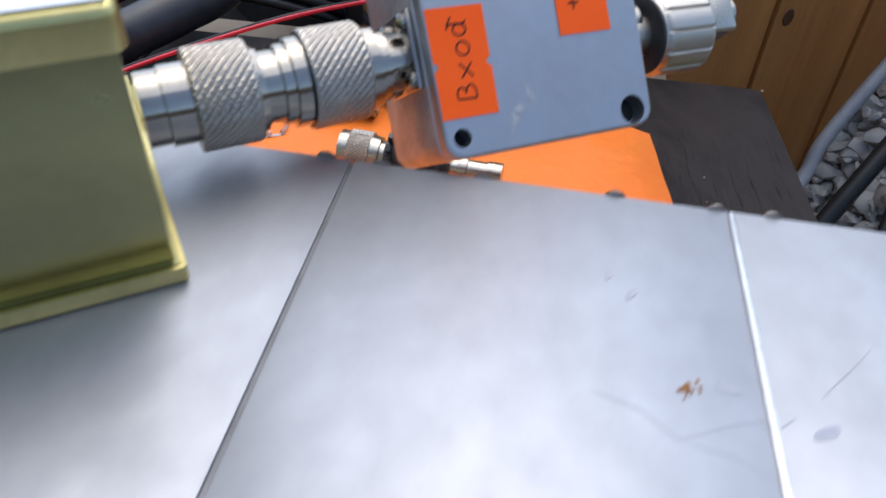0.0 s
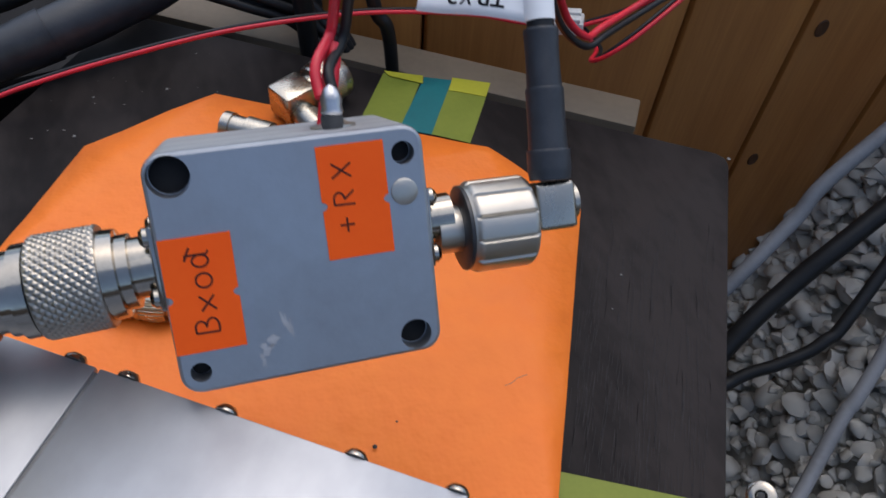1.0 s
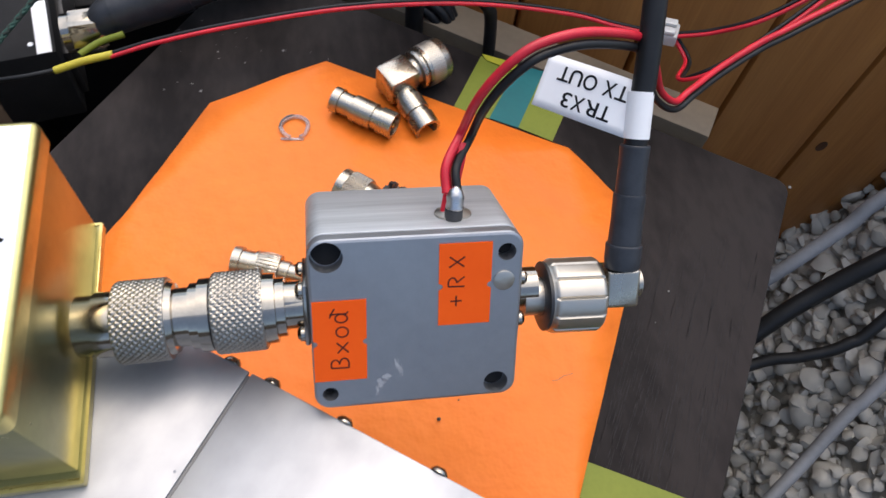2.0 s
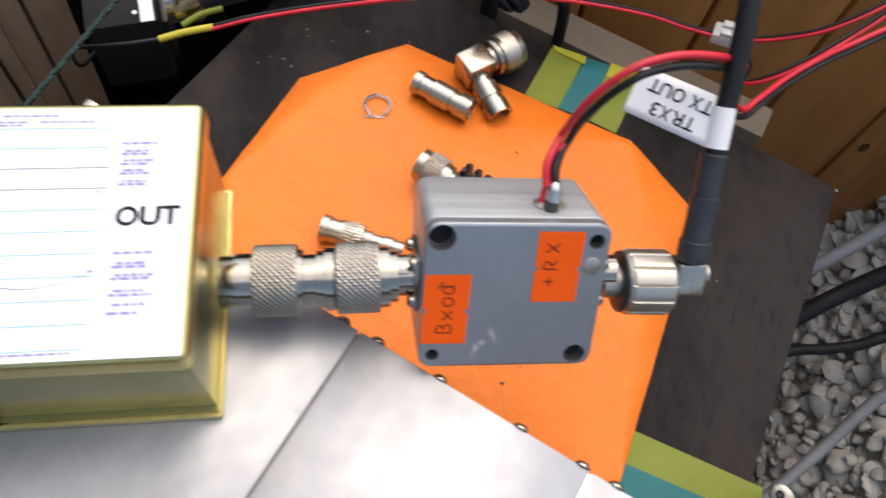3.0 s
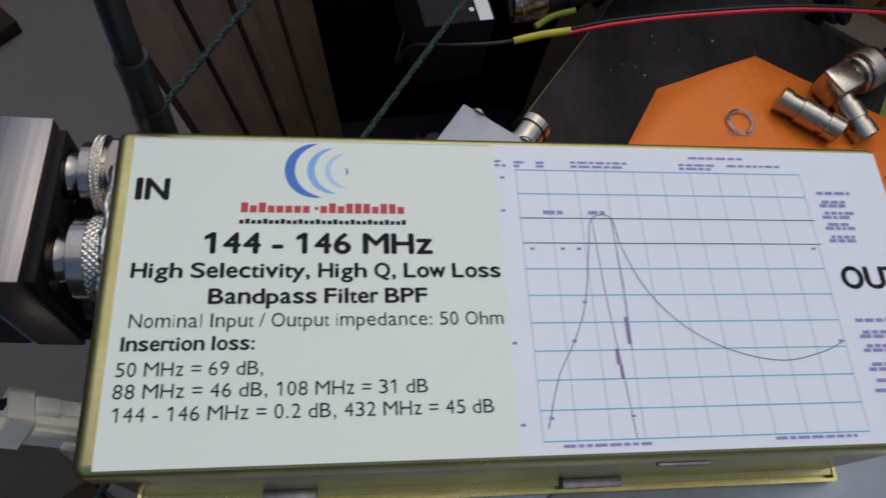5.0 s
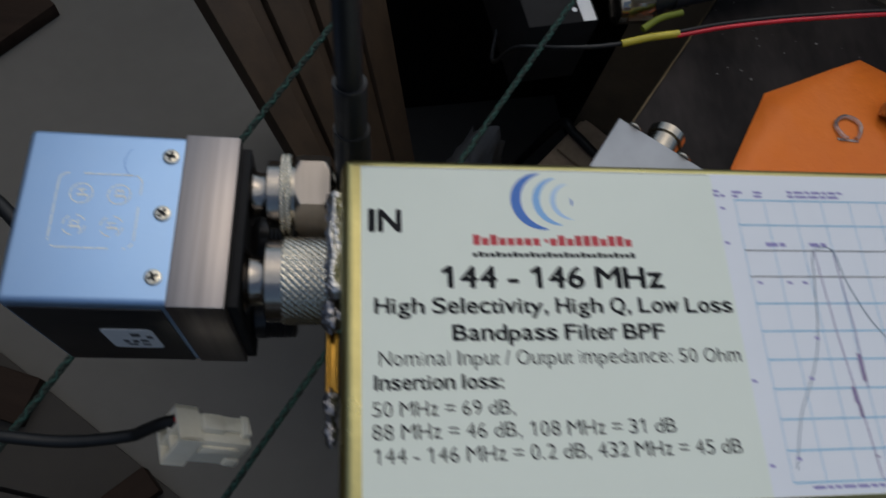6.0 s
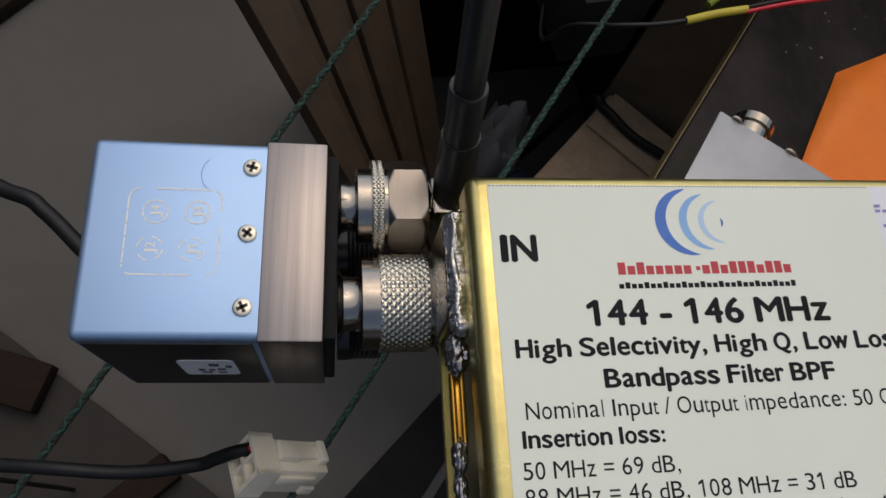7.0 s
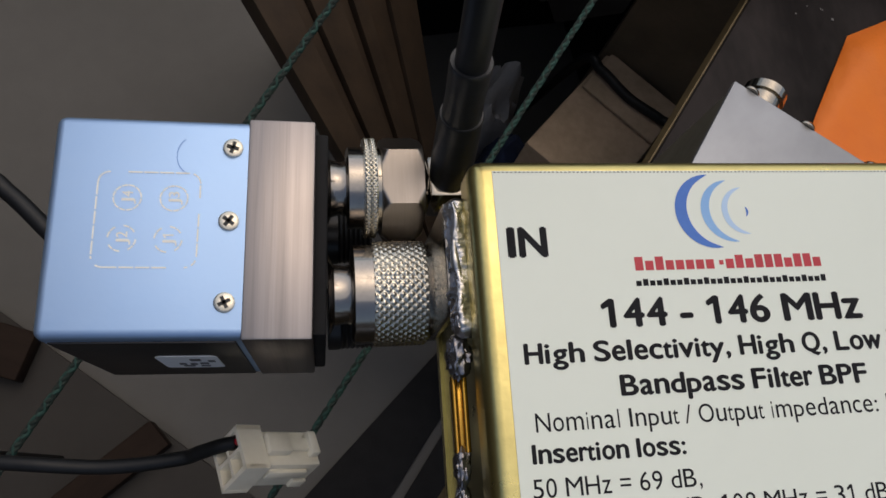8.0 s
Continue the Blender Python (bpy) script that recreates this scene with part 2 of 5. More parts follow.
def lathe(prof, n=40, hexa=()):
    """Turned body along local x from (x, r) pairs; profile indices in hexa are drawn six-sided."""
    bm = bmesh.new()
    rings = []
    for i, (x, r) in enumerate(prof):
        ring = []
        for k in range(n):
            a = 2 * math.pi * k / n
            rr = r
            if i in hexa:
                b = (a % (math.pi / 3)) - math.pi / 6
                rr = r * math.cos(math.pi / 6) / math.cos(b)
            ring.append(bm.verts.new((x, rr * math.cos(a), rr * math.sin(a))))
        rings.append(ring)
    for p, q in zip(rings, rings[1:]):
        for k in range(n):
            bm.faces.new((p[k], p[(k + 1) % n], q[(k + 1) % n], q[k]))
    bm.faces.new(rings[0])
    bm.faces.new(list(reversed(rings[-1])))
    bmesh.ops.recalc_face_normals(bm, faces=bm.faces)
    return bm


def hex_nut(x0, x1, r, rc, n=96):
    """Six-sided nut along local x whose corners are turned down at both ends; rc is the end circle's radius."""
    prof = [0.0, 0.0001, 0.0004, 0.0007, 0.001, 0.0013, 0.0016, 0.002]
    xs = [x0 + p for p in prof] + [x1 - p for p in reversed(prof)]
    bm = bmesh.new()
    rings = []
    for x in xs:
        turn = rc + 0.9 * min(x - x0, x1 - x)
        ring = []
        for k in range(n):
            a = 2 * math.pi * k / n
            rr = min(turn, r * math.cos(math.pi / 6) / math.cos((a % (math.pi / 3)) - math.pi / 6))
            ring.append(bm.verts.new((x, rr * math.cos(a), rr * math.sin(a))))
        rings.append(ring)
    for p, q in zip(rings, rings[1:]):
        for k in range(n):
            bm.faces.new((p[k], p[(k + 1) % n], q[(k + 1) % n], q[k]))
    bm.faces.new(rings[0])
    bm.faces.new(list(reversed(rings[-1])))
    bmesh.ops.recalc_face_normals(bm, faces=bm.faces)
    return bm


def knurl(x0, x1, r, h=0.0004, count=36, rows=7, straight=False, n=288, nx=48):
    """A knurled ring along local x: pointed diamonds, or straight ribs."""
    vs, fs = [], []
    for i in range(nx + 1):
        u = i / nx
        x = x0 + (x1 - x0) * u
        for k in range(n):
            a = 2 * math.pi * k / n
            p, q = count * a / (2 * math.pi), u * rows
            if straight:
                hh = min(1.0, 3.4 * abs(math.sin(math.pi * p)))
            else:
                t1, t2 = abs(((p + q) % 1) - 0.5) * 2, abs(((p - q) % 1) - 0.5) * 2
                hh = min(1, 1.6 * (1 - max(t1, t2)))
            e = min(1, min(u, 1 - u) * nx / 1.5)
            rr = r - h + h * hh * e
            vs.append((x, rr * math.cos(a), rr * math.sin(a)))
    for i in range(nx):
        for k in range(n):
            k2 = (k + 1) % n
            fs.append((i * n + k, i * n + k2, (i + 1) * n + k2, (i + 1) * n + k))
    fs.append(tuple(range(n)))
    fs.append(tuple(nx * n + k for k in reversed(range(n))))
    me = bpy.data.meshes.new("knurl")
    me.from_pydata(vs, [], fs)
    bm = bmesh.new()
    bm.from_mesh(me)
    bpy.data.meshes.remove(me)
    bmesh.ops.recalc_face_normals(bm, faces=bm.faces)
    return bm


def spline(pts, per=10):
    """Catmull-Rom through the points."""
    P = [Vector(p) for p in pts]
    P = [P[0] * 2 - P[1]] + P + [P[-1] * 2 - P[-2]]
    out = []
    for i in range(1, len(P) - 2):
        a, b, c, d = P[i - 1:i + 3]
        for k in range(per):
            t = k / per
            out.append(0.5 * (2 * b + (c - a) * t + (2 * a - 5 * b + 4 * c - d) * t * t + (3 * b - a - 3 * c + d) * t ** 3))
    out.append(P[-2])
    return out


def frames_along(line):
    side = None
    res = []
    for i, p in enumerate(line):
        d = (line[min(i + 1, len(line) - 1)] - line[max(i - 1, 0)]).normalized()
        if side is None:
            side = d.orthogonal().normalized()
        side = (side - d * side.dot(d)).normalized()
        res.append((p, d, side, d.cross(side)))
    return res


def tube(pts, r, n=12, per=10, smooth_path=True, twist=None):
    """A round cable through the points; r a number or a list along the path. twist=(offset, pitch, phase): a strand wound round the path."""
    line = spline(pts, per) if smooth_path else [Vector(p) for p in pts]
    fr = frames_along(line)
    bm = bmesh.new()
    rings, s = [], 0.0
    for i, (p, d, e, f) in enumerate(fr):
        if i:
            s += (p - fr[i - 1][0]).length
        c = p
        if twist:
            a = twist[2] + 2 * math.pi * s / twist[1]
            c = p + (e * math.cos(a) + f * math.sin(a)) * twist[0]
        rr = r if not isinstance(r, (list, tuple)) else float(np.interp(i / (len(fr) - 1), np.linspace(0, 1, len(r)), r))
        rings.append([bm.verts.new(c + (e * math.cos(2 * math.pi * k / n) + f * math.sin(2 * math.pi * k / n)) * rr) for k in range(n)])
    for p, q in zip(rings, rings[1:]):
        for k in range(n):
            bm.faces.new((p[k], p[(k + 1) % n], q[(k + 1) % n], q[k]))
    bm.faces.new(rings[0])
    bm.faces.new(list(reversed(rings[-1])))
    bmesh.ops.recalc_face_normals(bm, faces=bm.faces)
    return bm


def strokes(lines, w, h=0.00012):
    """Flat pen lines in the local xy plane, slightly proud."""
    bm = bmesh.new()
    for ln in lines:
        P = [Vector((x, y, 0)) for x, y in ln]
        left, right = [], []
        for i, p in enumerate(P):
            d = (P[min(i + 1, len(P) - 1)] - P[max(i - 1, 0)]).normalized()
            s = Vector((-d.y, d.x, 0)) * w / 2
            left.append(bm.verts.new(p + s + Vector((0, 0, h))))
            right.append(bm.verts.new(p - s + Vector((0, 0, h))))
        for i in range(len(P) - 1):
            bm.faces.new((right[i], right[i + 1], left[i + 1], left[i]))
    return bm


def bars(rects, h=0.0001):
    """Flat printed bars (x0, y0, x1, y1) in the local xy plane."""
    bm = bmesh.new()
    for x0, y0, x1, y1 in rects:
        bm.faces.new([bm.verts.new(q) for q in ((x0, y0, h), (x1, y0, h), (x1, y1, h), (x0, y1, h))])
    return bm


# advance widths of a plain grotesque, in thousandths of the type size: light, heavy
WIDTHS = {}
for chars, light, heavy in (("0123456789aegnopqu", 556, 0), ("bdh", 556, 611), (" .,:/I", 278, 278), ("ABEPSVKX", 667, 0), ("CDHNRUw", 722, 0),
                            ("FTL", 611, 611), ("GOQ", 778, 778), ("M", 833, 833), ("W", 944, 944), ("csvkxyz", 500, 556), ("ilj", 222, 278),
                            ("ft", 278, 333), ("m", 833, 889), ("r", 333, 389), ("-", 333, 333), ("=", 584, 584), ("J", 500, 556)):
    for ch in chars:
        WIDTHS[ch] = (light, heavy or light)
for ch in "gnopqu":
    WIDTHS[ch] = (556, 611)
for ch in "AB":
    WIDTHS[ch] = (667, 722)
BEARING = {"1": (105, 190), "-": (32, 32), "/": (0, 0), "T": (22, 22), "V": (5, 5), "v": (10, 10), "y": (10, 10), "A": (2, 2), "w": (5, 5), "t": (18, 10), "f": (10, -5), "r": (65, 0)}
glyphs_made = {}


def glyph(ch):
    """Outline of one letter of the built-in font as (points, faces)."""
    if ch == "1" and ch not in glyphs_made:
        # a stem with a flag, where the built-in one is a bare stem
        top = glyph("H")[0][:, 1].max()
        glyphs_made[ch] = (np.array([(0.64, 0), (1, 0), (1, 1), (0.64, 1), (0, 0.68), (0.64, 0.80), (0, 0.83)]) * np.array((1, top)), [(0, 1, 2, 3), (4, 5, 3, 6)])
    if ch not in glyphs_made:
        cu = bpy.data.curves.new("glyph", 'FONT')
        cu.body = ch
        tmp = new("glyph_tmp", cu)
        me = bpy.data.meshes.new_from_object(tmp.evaluated_get(bpy.context.evaluated_depsgraph_get()))
        bpy.data.objects.remove(tmp)
        bpy.data.curves.remove(cu)
        co = np.array([v.co[:2] for v in me.vertices])
        glyphs_made[ch] = (co, [tuple(p.vertices) for p in me.polygons])
        bpy.data.meshes.remove(me)
    return glyphs_made[ch]


def lettering(name, text, x0, x1, y, cap, material, parent, bold=0.0, h=0.00012, m=None):
    """Printed words from x0 to x1 on the base line y with that height of capitals, as a flat mesh. bold: how much each stroke is spread."""
    heavy = 1 if bold else 0
    total = sum(WIDTHS[c][heavy] for c in text) - 110
    k = (x1 - x0) / total
    pen_x = x0 - 55 * k
    top = glyph("H")[0][:, 1].max()
    small = glyph("x")[0][:, 1].max()
    vs, fs = [], []
    for c in text:
        adv = WIDTHS[c][heavy]
        if c != " ":
            co, polys = glyph(c)
            l_, r_ = BEARING.get(c, (62, 50) if adv > 300 else (78, 78))
            lo, hi = co[:, 0].min(), co[:, 0].max()
            gx = (co[:, 0] - lo) / max(hi - lo, 1e-6) * (adv - l_ - r_) * k + pen_x + l_ * k
            gy = co[:, 1] / top * cap
            if c in "acemnorsuvwxz":
                gy = gy * (0.725 * top / small)
            grow = bold * cap
            for j, (sx, sy) in enumerate(((0, 0), (-1, 0), (1, 0), (0, 0.7), (0, -0.7)) if bold else ((0, 0),)):
                b0 = len(vs)
                vs.extend((float(px), float(py), h + j * 4e-6) for px, py in zip(gx + sx * grow, gy + y + sy * grow))
                fs.extend(tuple(b0 + i for i in p) for p in polys)
        pen_x += adv * k
    me = bpy.data.meshes.new(name)
    me.from_pydata(vs, [], fs)
    return part(name, me, material, parent, m=m)


def frame_m(o, x, z):
    """Matrix with origin o, local x axis x and local z axis near z."""
    x = Vector(x).normalized()
    z = Vector(z)
    z = (z - x * z.dot(x)).normalized()
    y = z.cross(x)
    return Matrix((( x.x, y.x, z.x, o[0]), (x.y, y.y, z.y, o[1]), (x.z, y.z, z.z, o[2]), (0, 0, 0, 1)))

FLOOR, TABLE, SHEET, LABEL = 0.25, 0.7375, 0.8194, 0.872

# ---- setting ----
bm = bmesh.new()
bmesh.ops.create_grid(bm, x_segments=40, y_segments=40, size=4.0)
floor = tagged(part("floor", bm, "floor", m=pose(0, 0, FLOOR)), "smooth grey balcony floor in shade", "floor", kind="structure")
bm = slab([(-0.98, -1.2), (0.1, -1.2), (0.1, -0.094), (-0.225, 0.142), (-0.405, 0.284), (-0.98, 0.73)], FLOOR + 0.004, FLOOR + 0.012)
tagged(part("floor_covering", bm, "floor_dark"), "dull brown floor covering beside the grey floor", "floor covering", kind="structure")
# plain walls added to enclose the place; their heights limit low sky light
for name, c, s in (("wall_behind", (0.4, -1.5, 0.70), (3.4, 0.12, 0.9)), ("wall_side", (-1.05, 0.2, 0.85), (0.12, 3.2, 1.2)), ("wall_back", (-0.39, 1.25, 0.60), (1.2, 0.1, 0.7))):
    tagged(part(name, box(*s, c, 0.01), "render_wall"), "plain dark wall added to close in the balcony", "wall", kind="structure")

# pine boarding behind the table: upright tongue and groove boards on a dark backing
WALL = frame_m((0.5, 0.372, FLOOR), (math.cos(radians(-10)), math.sin(radians(-10)), 0), (0, 0, 1))
wall = tagged(part("wall_pine", box(1.5, 0.03, 0.66, (0.42, 0.033, 0.33)), "pine_dark", m=WALL), "varnished knotty pine board wall", "wall", kind="structure")
plank_me = mesh_of(box(0.0795, 0.018, 0.67, (0, 0.009, 0.335), 0.005, 2), "plank")
plank_me.materials.append(M["pine"])
for i in range(18):
    ob = new("plank", plank_me)
    ob.parent = wall
    ob.matrix_basis = pose(-0.295 + 0.081 * i, 0, 0)
for x, z, r in ((0.0, 0.448, 0.006), (0.0, 0.333, 0.0055), (-0.115, 0.51, 0.008), (0.16, 0.42, 0.006), (-0.2, 0.5, 0.007)):
    part("knot", lathe([(0, r * 0.72), (0.0005, r * 0.64), (0.0007, r * 0.3)], 16), "pine_dark", wall, m=pose(x, -0.0002, z, 0, 0, -90) @ Matrix.Diagonal((1, 1.0, 1.5, 1)))

# heap of pale gravel against the boards
def bank(x, y):
    return max(0.3, min(0.43 + 2.4 * (x - 0.49) - 0.6 * (y - 0.186), 0.9))


vs, fs = [], []
G = 34
for j in range(G + 1):
    for i in range(G + 1):
        x, y = 0.36 + 0.55 * i / G, -0.15 + 0.62 * j / G
        vs.append((x, y, bank(x, y) - 0.006 + 0.008 * noise.noise((x * 30, y * 30, 1))))
for j in range(G):
    for i in range(G):
        a = j * (G + 1) + i
        fs.append((a, a + 1, a + G + 2, a + G + 1))
me = bpy.data.meshes.new("gravel_bed")
me.from_pydata(vs, [], fs)
tagged(part("gravel_bed", me, "earth"), "pale earth under a heap of gravel", "ground", kind="structure")
ico = bmesh.new()
bmesh.ops.create_icosphere(ico, subdivisions=2, radius=1)
IV = np.array([v.co[:] for v in ico.verts])
IF = [[v.index for v in f.verts] for f in ico.faces]
ico.free()
rng = random.Random(5)
vs, fs = [], []
for k in range(6600):
    x, y = rng.uniform(0.37, 0.62), rng.uniform(-0.06, 0.37)
    z = bank(x, y)
    s = rng.choice((0.005, 0.006, 0.007, 0.009, 0.012)) * rng.uniform(0.8, 1.2)
    R = np.array(Euler((rng.gauss(0, 0.5), -0.4 + rng.gauss(0, 0.5), rng.uniform(0, 6.3))).to_matrix())
    q = IV * np.array([1.0, rng.uniform(0.65, 0.95), rng.uniform(0.35, 0.6)])
    o = rng.uniform(0, 99)
    q = q * np.array([[1 + 0.28 * noise.noise((v[0] * 1.3 + o, v[1] * 1.3, v[2] * 1.3))] for v in IV])
    for _ in range(5):
        d = np.array(Vector((rng.gauss(0, 1), rng.gauss(0, 1), rng.gauss(0, 1))).normalized())
        h = q @ d
        q = q - np.outer(np.clip(h - rng.uniform(0.45, 0.75), 0, None), d)
    q = q @ R.T * s + np.array([x + rng.uniform(-0.01, 0.01), y, z + rng.uniform(-0.005, 0.004)])
    b = len(vs)
    vs.extend(map(tuple, q))
    fs.extend([[b + i for i in f] for f in IF])
me = bpy.data.meshes.new("gravel")
me.from_pydata(vs, [], fs)
me.shade_smooth()
me.set_sharp_from_angle(angle=radians(35))
tagged(part("gravel", me, "stone"), "heap of pale angular gravel stones", "gravel", kind="stuff")

# ---- brown slatted panel and dark corner ----
PB = (Vector((0.022, 0.180, FLOOR + 0.004)), Vector((0.0, 0.204, FLOOR + 0.004)))
PT = (Vector((-0.259, 0.459, 0.80)), Vector((-0.150, 0.618, 0.80)))
pn = (PT[1] - PT[0]).cross(PB[0] - PT[0]).normalized()
panel = thing("slatted_panel", pose(-0.02, 0.173, FLOOR), "brown wooden fan-shaped panel of narrow slats leaning in the corner", "panel")
cuts = [0.0, 0.17, 0.25, 0.42, 0.5, 0.60, 0.76, 1.0]
for i, (a, b) in enumerate(zip(cuts, cuts[1:])):
    o = pn * (0.0, 0.005, 0.001, 0.006, 0.002, 0.005, 0.001)[i]
    ring = [PB[0].lerp(PB[1], a) + o, PB[0].lerp(PB[1], b) + o, PT[0].lerp(PT[1], b - 0.004) + o, PT[0].lerp(PT[1], a + 0.004) + o]
    sb = bmesh.new()
    lo, hi = [sb.verts.new(p) for p in ring], [sb.verts.new(p + pn * 0.012) for p in ring]
    sb.faces.new(lo)
    sb.faces.new(list(reversed(hi)))
    for k in range(4):
        sb.faces.new((lo[k], hi[k], hi[(k + 1) % 4], lo[(k + 1) % 4]))
    bmesh.ops.recalc_face_normals(sb, faces=sb.faces)
    bmesh.ops.bevel(sb, geom=list(sb.edges), offset=0.0012, segments=2, affect='EDGES', profile=0.5)
    part("slat", sb, "brown", panel, m=pose(0.02, -0.173, -FLOOR))
# flat black sheets added on the floor for the dark areas under the table
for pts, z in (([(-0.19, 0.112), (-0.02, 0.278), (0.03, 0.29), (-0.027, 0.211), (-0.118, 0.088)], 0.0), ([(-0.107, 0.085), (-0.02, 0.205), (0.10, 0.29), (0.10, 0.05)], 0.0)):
    tagged(part("dark_sheet", slab(pts, FLOOR + 0.0002, FLOOR + 0.004, 0.001), "matte_black"), "flat black sheet added on the floor under the table", "mat", "floor mats")
# made-up black boards that stand in for the deep shade behind the table
shade_root = thing("shade_boards", pose(0.045, 0.51, FLOOR, 0, 0, 8), "black boards added for the deep shade under the cables", "cabinet")
part("back_board", box(0.32, 0.02, 0.5, (-0.035, 0.13, 0.25), 0.003), "matte_black", shade_root)
part("side_panel", box(0.02, 0.14, 0.5, (-0.185, 0.07, 0.25), 0.003), "matte_black", shade_root)
part("side_panel", box(0.02, 0.24, 0.5, (0.12, 0.0, 0.25), 0.003), "matte_black", shade_root)
part("shelf", box(0.21, 0.2, 0.012, (0.01, 0.05, 0.423), 0.002), "matte_black", shade_root)

# ---- table ----
A_ = Vector((0.815, -0.579, 0)).normalized()
TL, TR = Vector((0.09, 0.4166, 0)), Vector((0.342, 0.249, 0))
BL, BR = TL + Vector((-0.597, -0.80, 0)) * 0.60, TR + Vector((-0.52, -0.854, 0)) * 0.56
u1, u2 = (TL - TR).normalized(), (BR - TR).normalized()
poly = [(p.x, p.y) for p in (TL, BL, BR, TR + u2 * 0.006, TR + (u1 + u2) * 0.0017, TR + u1 * 0.006)]
table = thing("small_table", pose(0, 0, 0), "small black laminate table, scratched and dusty, with a raw edge", "table")
part("tabletop", slab(poly, TABLE - 0.018, TABLE, 0.0012), "table", table)
e = (BL - TL).normalized()
o = Vector((e.y, -e.x, 0)) * 0.0006
part("edge_band", slab([(TL.x + o.x * 0.2, TL.y + o.y * 0.2), (TL.x + o.x * 1.3, TL.y + o.y * 1.3), (BL.x + o.x * 1.3, BL.y + o.y * 1.3), (BL.x + o.x * 0.2, BL.y + o.y * 0.2)], TABLE - 0.0175, TABLE - 0.0030), "tan", table, "pale raw board edge")
for p, q in ((TL, (0.02, -0.05)), (BL, (0.05, 0.02)), (BR, (-0.03, 0.05)), (TR, (-0.05, -0.01))):
    part("leg", tube([(p.x + q[0], p.y + q[1], FLOOR), (p.x + q[0], p.y + q[1], TABLE - 0.018)], 0.012, 16, 2), "black_metal", table)
for x, y, r in ((0.2641, 0.2, 0.0005), (0.0669, 0.3277, 0.0007), (0.1066, 0.3506, 0.0007), (0.2539, 0.1863, 0.0003), (0.075, 0.352, 0.0005), (0.05, 0.33, 0.0004), (0.3402, 0.247, 0.0009)):
    part("speck", slab([(x - r, y - r * 0.6), (x + r * 0.7, y - r), (x + r, y + r * 0.5), (x - r * 0.3, y + r)], TABLE + 0.0001, TABLE + 0.0004), "dust", table)
rng = random.Random(21)
db = bmesh.new()
for k in range(22):
    x, y = 0.04 + 0.10 * rng.random(), 0.33 + 0.055 * rng.random()
    r, a0 = rng.choice((0.00015, 0.0002, 0.0003, 0.0005)), rng.uniform(0, 3)
    db.faces.new([db.verts.new((x + r * rng.uniform(0.5, 1.3) * math.cos(a0 + a), y + r * rng.uniform(0.4, 1.1) * math.sin(a0 + a), 0.0003)) for a in (0, 1.05, 2.1, 3.14, 4.2, 5.2)])
part("dust", db, "dust", table, m=pose(0, 0, TABLE))["kind"] = "stuff"
rng = random.Random(8)
lines = []
for _ in range(700):
    s, w, ln = 0.045 + 0.155 * rng.random() ** 0.8, 0.006 + 0.06 * rng.random(), rng.uniform(0.003, 0.016)
    c = TR + Vector((-0.52, -0.854, 0)) * s + Vector((-0.833, 0.554, 0)) * w
    t = Vector((-0.5 + rng.uniform(-0.07, 0.07), -0.86, 0)) * ln
    lines.append([(c.x, c.y), (c.x + t.x, c.y + t.y)])
part("scratch", strokes(lines, 0.00017, 0.0002), "worn", table, m=pose(0, 0, TABLE))["kind"] = "stuff"

# board behind the table top
u = Vector((-0.833, 0.554, 0))
v = Vector((0.554, 0.833, 0))
c0 = Vector((0.318, 0.288, 0))
ql = [c0, c0 + v * 0.022, c0 + v * 0.022 + u * 0.30, c0 + u * 0.30]
bt = thing("backing_board", pose(0, 0, 0), "strip of grey-tan board standing behind the table", "board")
part("strip", slab([(q.x, q.y) for q in ql], FLOOR, TABLE - 0.012, 0.001), "ply", bt)

# orange paper, slightly wavy sheet with cut corners
op = [(0.0713, 0.3191), (0.1272, 0.3412), (0.237, 0.2785), (0.2625, 0.2352), (0.1995, 0.1120), (0.12, 0.08), (-0.01, 0.20), (0.0352, 0.2606)]
pb = bmesh.new()
pf = pb.faces.new([pb.verts.new((x, y, 0)) for x, y in op])
bmesh.ops.triangulate(pb, faces=[pf])
for _ in range(5):
    bmesh.ops.subdivide_edges(pb, edges=[e_ for e_ in pb.edges if e_.calc_length() > 0.008], cuts=1)
bmesh.ops.triangulate(pb, faces=pb.faces)
for v_ in pb.verts:
    x, y = v_.co.x, v_.co.y
    v_.co.z = 0.0010 + 0.0024 * max(0, noise.noise((x * 24, y * 24, 0.3))) + 0.0006 * noise.noise((x * 90, y * 60, 2))
    v_.co.z = max(v_.co.z, 0.0007)
bmesh.ops.recalc_face_normals(pb, faces=pb.faces)
paper = part("orange_paper", pb, "orange", m=pose(0, 0, TABLE), smooth=60)
tagged(paper, "sheet of creased orange paper with cut corners on the table", "paper sheet")
sol = paper.modifiers.new("thickness", 'SOLIDIFY')
sol.thickness, sol.offset = 0.0002, 1
spots = thing("crumb_marks", pose(0, 0, TABLE), "dark crumbs and pencil marks on orange paper", "crumb")
for x, y, r in ((0.1561, 0.1564, 0.0008), (0.177, 0.272, 0.0006), (0.165, 0.163, 0.0004)):
    part("crumb", lathe([(0, r * 0.4), (r * 0.6, r), (r * 1.2, r * 0.3)], 8), "hole", spots, m=pose(x, y, 0.0018, 0, -90, 0))
part("pencil_line", strokes([[(0.2035, 0.166), (0.206, 0.1662), (0.2085, 0.1675), (0.2125, 0.168)]], 0.00018, 0.002), "ink_grey", spots)

# tape on the table edge
def tape(name, pts, material, z, label):
    bm = slab(pts, z, z + 0.0002)
    tagged(part(name, bm, material), label, "tape")


